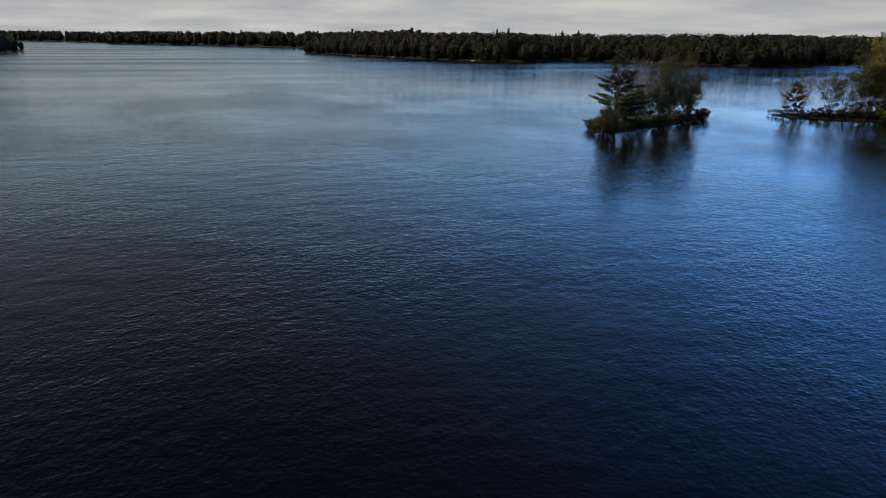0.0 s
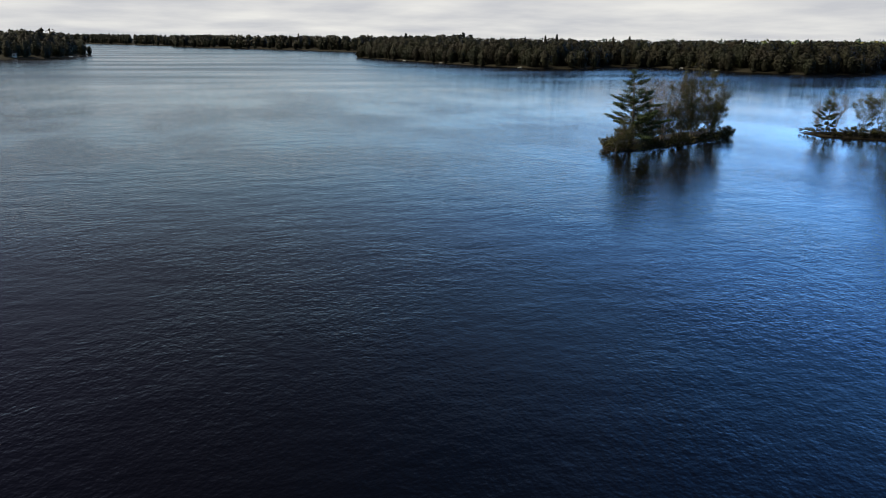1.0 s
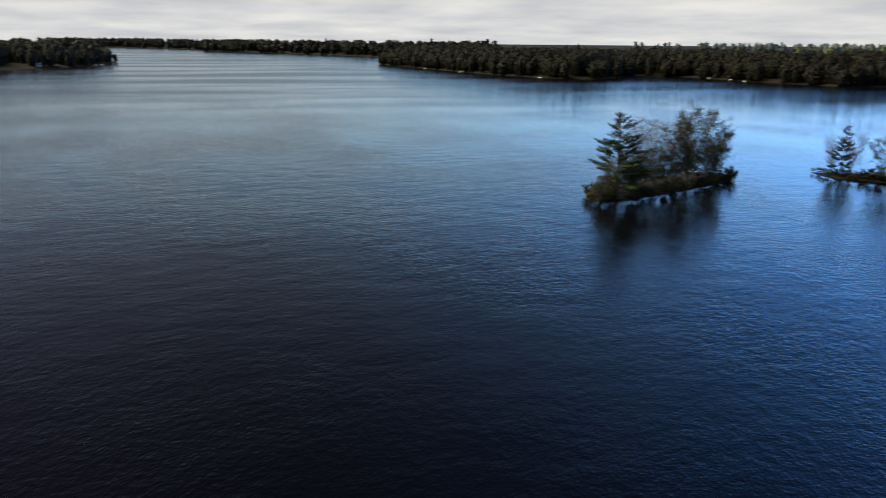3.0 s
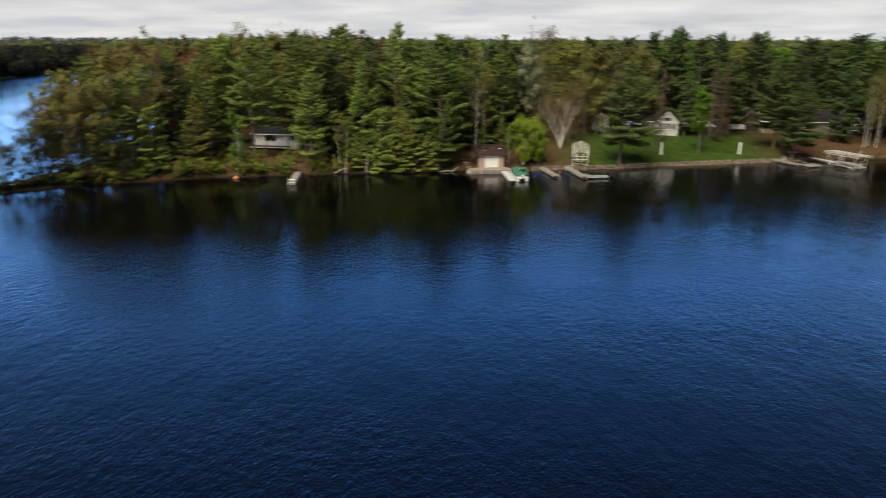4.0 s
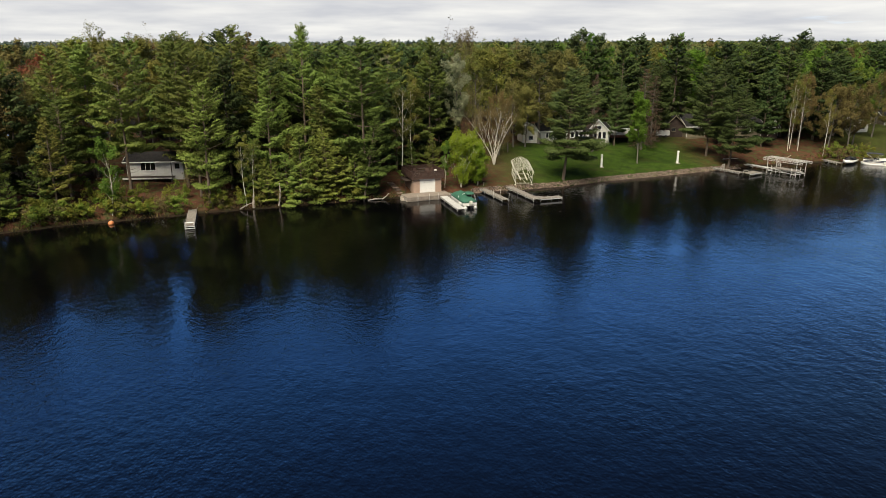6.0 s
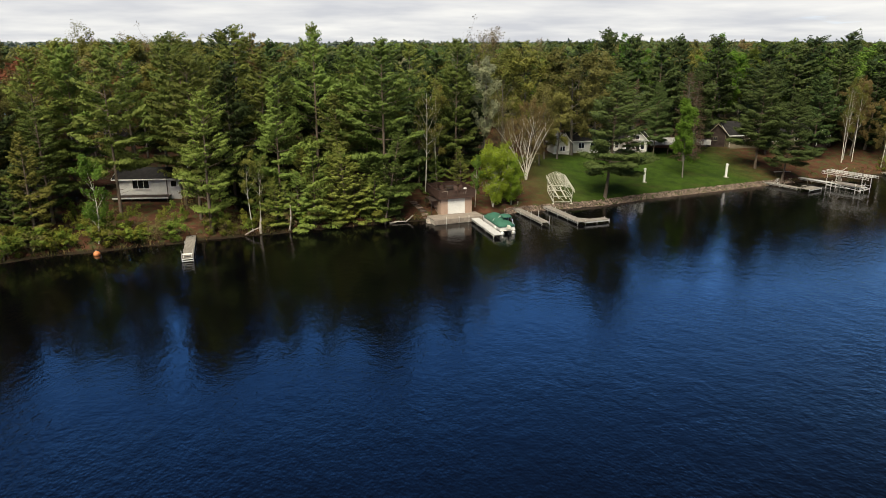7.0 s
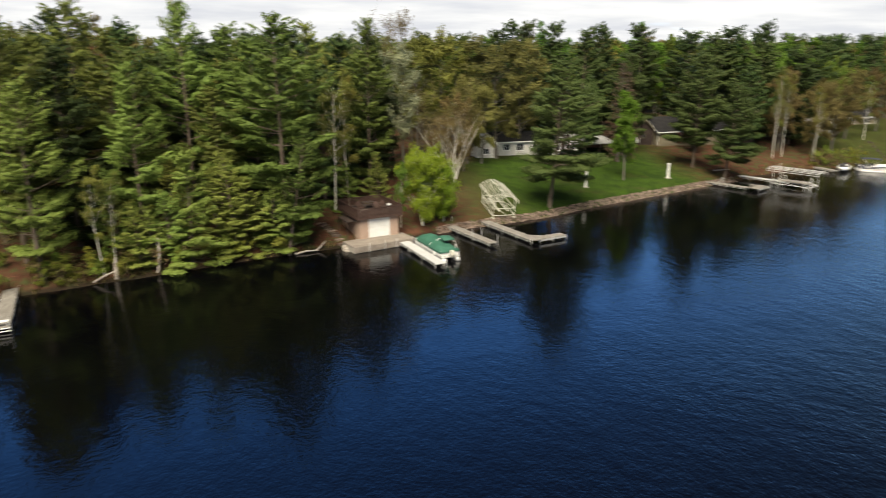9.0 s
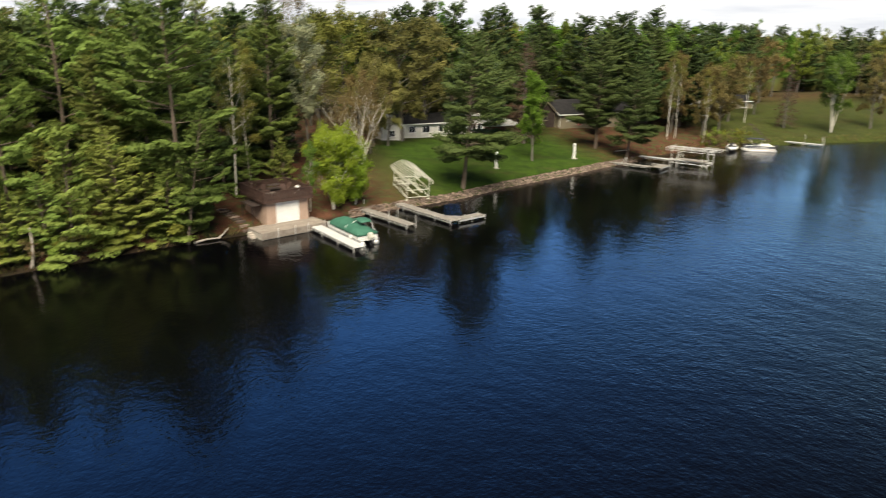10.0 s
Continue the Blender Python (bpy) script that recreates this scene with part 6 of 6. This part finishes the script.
# white cabin in the pines, with a deck on posts
cab = gable_house("cabin", -43.9, 95.4, 3.0, 0, 9.0, 6.0, 2.25, 1.0, WHITE, SLATE, "small white cabin with a front deck among pines", wins=((2.2, 4.6, 0.7, 2.05, 2), (7.6, 8.5, 0.9, 1.9, 0)), eave=0.5, gable=SLATE)
part("shade_blind", Solid().box(3.85, 4.5, -0.055, -0.03, 0.85, 1.9), OFFWHITE, cab)
part("drainpipe", Solid().rod((7.1, -0.09, -0.2), (7.1, -0.09, 2.2), 0.06), DKBROWN, cab, "dark drainpipe")
part("deck_floor", Solid().box(-0.2, 7.6, -1.9, -0.06, -0.32, -0.2), DKBROWN, cab)
part("deck_edge", Solid().box(-0.2, 7.6, -1.95, -1.904, -0.40, -0.18), WHITE, cab, "white deck edge board")
for px in (-0.1, 2.4, 4.9, 7.4):
    part("deck_post", Solid().box(px, px + 0.12, -1.85, -1.73, -2.2, -0.33), DKBROWN, cab)
part("gable_vent", Solid().box(-0.04, -0.01, 2.6, 3.4, 2.4, 2.9), SLATE, cab)

br = gable_house("cabin", -10.6, 95.5, 2.6, 0, 6.2, 6, 2.6, 1.6, DKBROWN, BROWN, "dark brown cabin half hidden by pines", wins=((0.8, 1.8, 1.0, 2.0, 1),), eave=0.5, trim=DKBROWN)
for zz in (0.75, 1.12):
    part("porch_rail", Solid().box(3.3, 5.3, -1.2, -1.12, zz, zz + 0.09), WHITE, br, "white porch rail")
for px in (3.3, 4.25, 5.2):
    part("rail_post", Solid().box(px, px + 0.09, -1.2, -1.12, -1.0, 0.745), WHITE, br)
part("porch_floor", Solid().box(2.6, 6.0, -1.4, -0.06, -0.1, 0.05), DKBROWN, br)

# long white house on the lawn
wh = gable_house("house", 31.2, 120.6, 4.0, 3, 15.2, 6.5, 2.3, 1.1, OFFWHITE, SLATE, "long low white house behind the lawn", wins=tuple((6.6 + 0.95 * i, 7.4 + 0.95 * i, 0.75, 1.95, 0) for i in range(8)) + ((1.2, 2.4, 0.8, 1.9, 1), (3.6, 5.0, 0.7, 1.9, 1)))
gable_house("porch", 40.7, 119.0, 4.05, 3, 4.6, 1.9, 2.35, 2.2, OFFWHITE, SLATE, "white gabled sun porch of the long house", wins=((0.4, 1.3, 0.6, 2.1, 0), (1.45, 2.25, 0.6, 2.1, 0), (2.4, 3.2, 0.6, 2.1, 0), (3.35, 4.2, 0.6, 2.1, 0), (1.5, 3.1, 2.5, 3.4, 1)), along=False, eave=0.3)
gable_house("shed", 27.2, 119.0, 3.75, 3, 3.6, 4.5, 2.3, 1.7, OFFWHITE, ROOFGREY, "white gabled shed at the edge of the trees", wins=((1.2, 2.2, 0.8, 1.8, 1),), along=False, eave=0.3)
cp = thing("carport", 46.9, 121.5, 2.9, 2, "open carport with a pale sheet metal roof", "carport")
part("roof", Solid().loft([[(-0.3, -1.0, 2.3), (7.2, -1.0, 2.3), (7.2, -1.0, 2.4), (-0.3, -1.0, 2.4)], [(-0.3, 5.0, 2.9), (7.2, 5.0, 2.9), (7.2, 5.0, 3.0), (-0.3, 5.0, 3.0)]]), ROOFGREY, cp)
for px in (0.0, 3.4, 6.8):
    for py in (-0.8, 4.7):
        part("post", Solid().box(px, px + 0.12, py, py + 0.12, -0.6, 2.3 if py < 0 else 2.85), DKBROWN, cp)
part("red_wall", Solid().box(0.2, 6.8, 4.2, 4.4, -0.6, 1.6), REDWOOD, cp, "low red boarded wall")
tr = thing("trailer", 59.2, 127.2, zat(60, 127) + 0.0, 4, "white covered trailer parked by the house", "trailer")
part("body", Solid().bevel_box(0, 3.2, 0, 1.9, 0.45, 1.5, 0.1), WHITE, tr)
for wx in (0.9, 2.2):
    part("wheel", Solid().loft([[(wx + 0.3 * math.cos(q), yy, 0.3 + 0.3 * math.sin(q)) for q in np.linspace(0, 6.283, 13)[:-1]] for yy in (-0.1, 0.12)]), BLACK, tr)
part("hitch", Solid().rod((3.2, 0.95, 0.5), (4.2, 0.95, 0.45), 0.05), ALU, tr)

# tan house with a red door and its dark gable wing
gable_house("house", 66.2, 127.4, 3.75, 3, 18.2, 7.5, 2.4, 2.2, KHAKI, SLATE, "long tan house with a red door above the lawn", wins=((1.8, 2.9, 1.0, 1.8, 1), (9.5, 11.0, 0.9, 1.9, 1), (14.6, 15.4, 0.9, 1.9, 0)), door=4.4)
gable_house("house_wing", 61.4, 128.0, 3.7, 3, 4.4, 6, 2.6, 2.0, DKBROWN, SLATE, "dark gabled garage wing beside the tan house", wins=((1.6, 2.5, 1.2, 2.0, 1),), along=False, eave=0.4, trim=KHAKI)
gable_house("shed", 86.0, 128.5, 3.6, 3, 2.6, 3.0, 2.1, 1.3, DKBROWN, SLATE, "small dark gabled shed with a white window", wins=((0.7, 1.9, 0.5, 1.9, 1),), along=False, eave=0.25)
gable_house("cottage", 110.4, 133.5, 3.3, 0, 3.6, 5, 2.4, 1.3, OFFWHITE, ROOFGREY, "small white cottage above the lawn steps", wins=((0.7, 2.9, 0.8, 2.1, 2),), along=False, eave=0.35)
gable_house("cottage", 124.0, 141.0, 3.6, 0, 9.0, 6, 2.4, 1.4, KHAKI, SLATE, "tan cottage among the trees", wins=((1.2, 2.6, 0.8, 1.9, 1), (5.2, 7.2, 0.8, 1.9, 2)))
for i, (hx, hy, ht) in enumerate(((-428, 252, 70), (-404, 275, 70), (-580, -184, 95))):
    gable_house("far_cottage", hx, hy, 1.4, ht, 6.0, 6, 2.6, 1.6, OFFWHITE, SLATE, "small pale cottage on the far shore", wins=((1.0, 2.2, 0.9, 2.0, 1), (3.6, 5.2, 0.9, 2.0, 1)))
for i, (hx, hy, ht) in enumerate(((-548, 113.5, 80), (-486, 124, 75), (-402, 150, 70), (-382, 265, 60), (-360, 264.5, 60), (-345, 262, 65), (-640, -149, 100), (-655, -146, 100))):
    dock("dock", hx, hy, 9.0, 1.8, ht - 15, DOCKWHITE, "small pale dock on the far shore", z=0.6, legs=False)


# ---- garden steps on the east lawn ----
gs = thing("garden_steps", 0, 0, 0, 0, "timber-edged steps climbing the grassy bank", "steps")
for i in range(16):
    t = i / 15
    x, y = 107.2 + 9.0 * t, 113.8 + 13.0 * t
    part("tread", Solid().bevel_box(-0.45, 0.45, -0.12, 0.12, -0.2, 0.06, 0.02), DKBROWN, gs).matrix_basis = pose(x, y, zat(x, y), 0, 0, -35)


# ---- stone edging of the lawn ----
def stone_mesh(rng, r):
    bm = bmesh.new()
    bmesh.ops.create_icosphere(bm, subdivisions=1, radius=r)
    k = rng.uniform(0.6, 1.15, 3)
    for v in bm.verts:
        n = 1 + rng.normal() * 0.12
        v.co = Vector((v.co.x * k[0] * n, v.co.y * k[1] * n, v.co.z * k[2] * 0.75 * n))
    me = bpy.data.meshes.new("stone")
    bm.to_mesh(me)
    bm.free()
    me.materials.append(STONE)
    return me


def riprap():
    rng = np.random.default_rng(21)
    root = thing("stone_edging", 0, 0, 0, 0, "loose field stone edging along the lawn's shore", "stone edging", kind="structure")
    shapes = [stone_mesh(rng, 0.135) for _ in range(12)]
    xs = rng.uniform(12.5, 69, 90000)
    ys = rng.uniform(88, 113, 90000)
    d = depth_in(MAINLAND, xs, ys)
    ok = (d > -0.25) & (d < 0.85)
    xs, ys, d = xs[ok][:4200], ys[ok][:4200], d[ok][:4200]
    zs = ground_height(xs, ys)
    rest, n = Soup(), 0
    order = np.argsort(np.abs(xs - 26))
    for i in order:
        f = rng.uniform(0.55, 1.25)
        m = pose(xs[i], ys[i], max(zs[i], -0.1) + 0.06, *rng.uniform(0, 360, 3)) @ Matrix.Diagonal((f, f, f, 1))
        me = shapes[rng.integers(12)]
        if n < 290:
            child("stone", me, root).matrix_basis = m
            n += 1
        else:
            k = len(rest.v)
            rest.v += [tuple(m @ v.co) for v in me.vertices]
            rest.f += [tuple(k + j for j in p.vertices) for p in me.polygons]
    ob = child("stones", rest.mesh("stones", STONE), root)
    ob["kind"] = "stuff"


riprap()
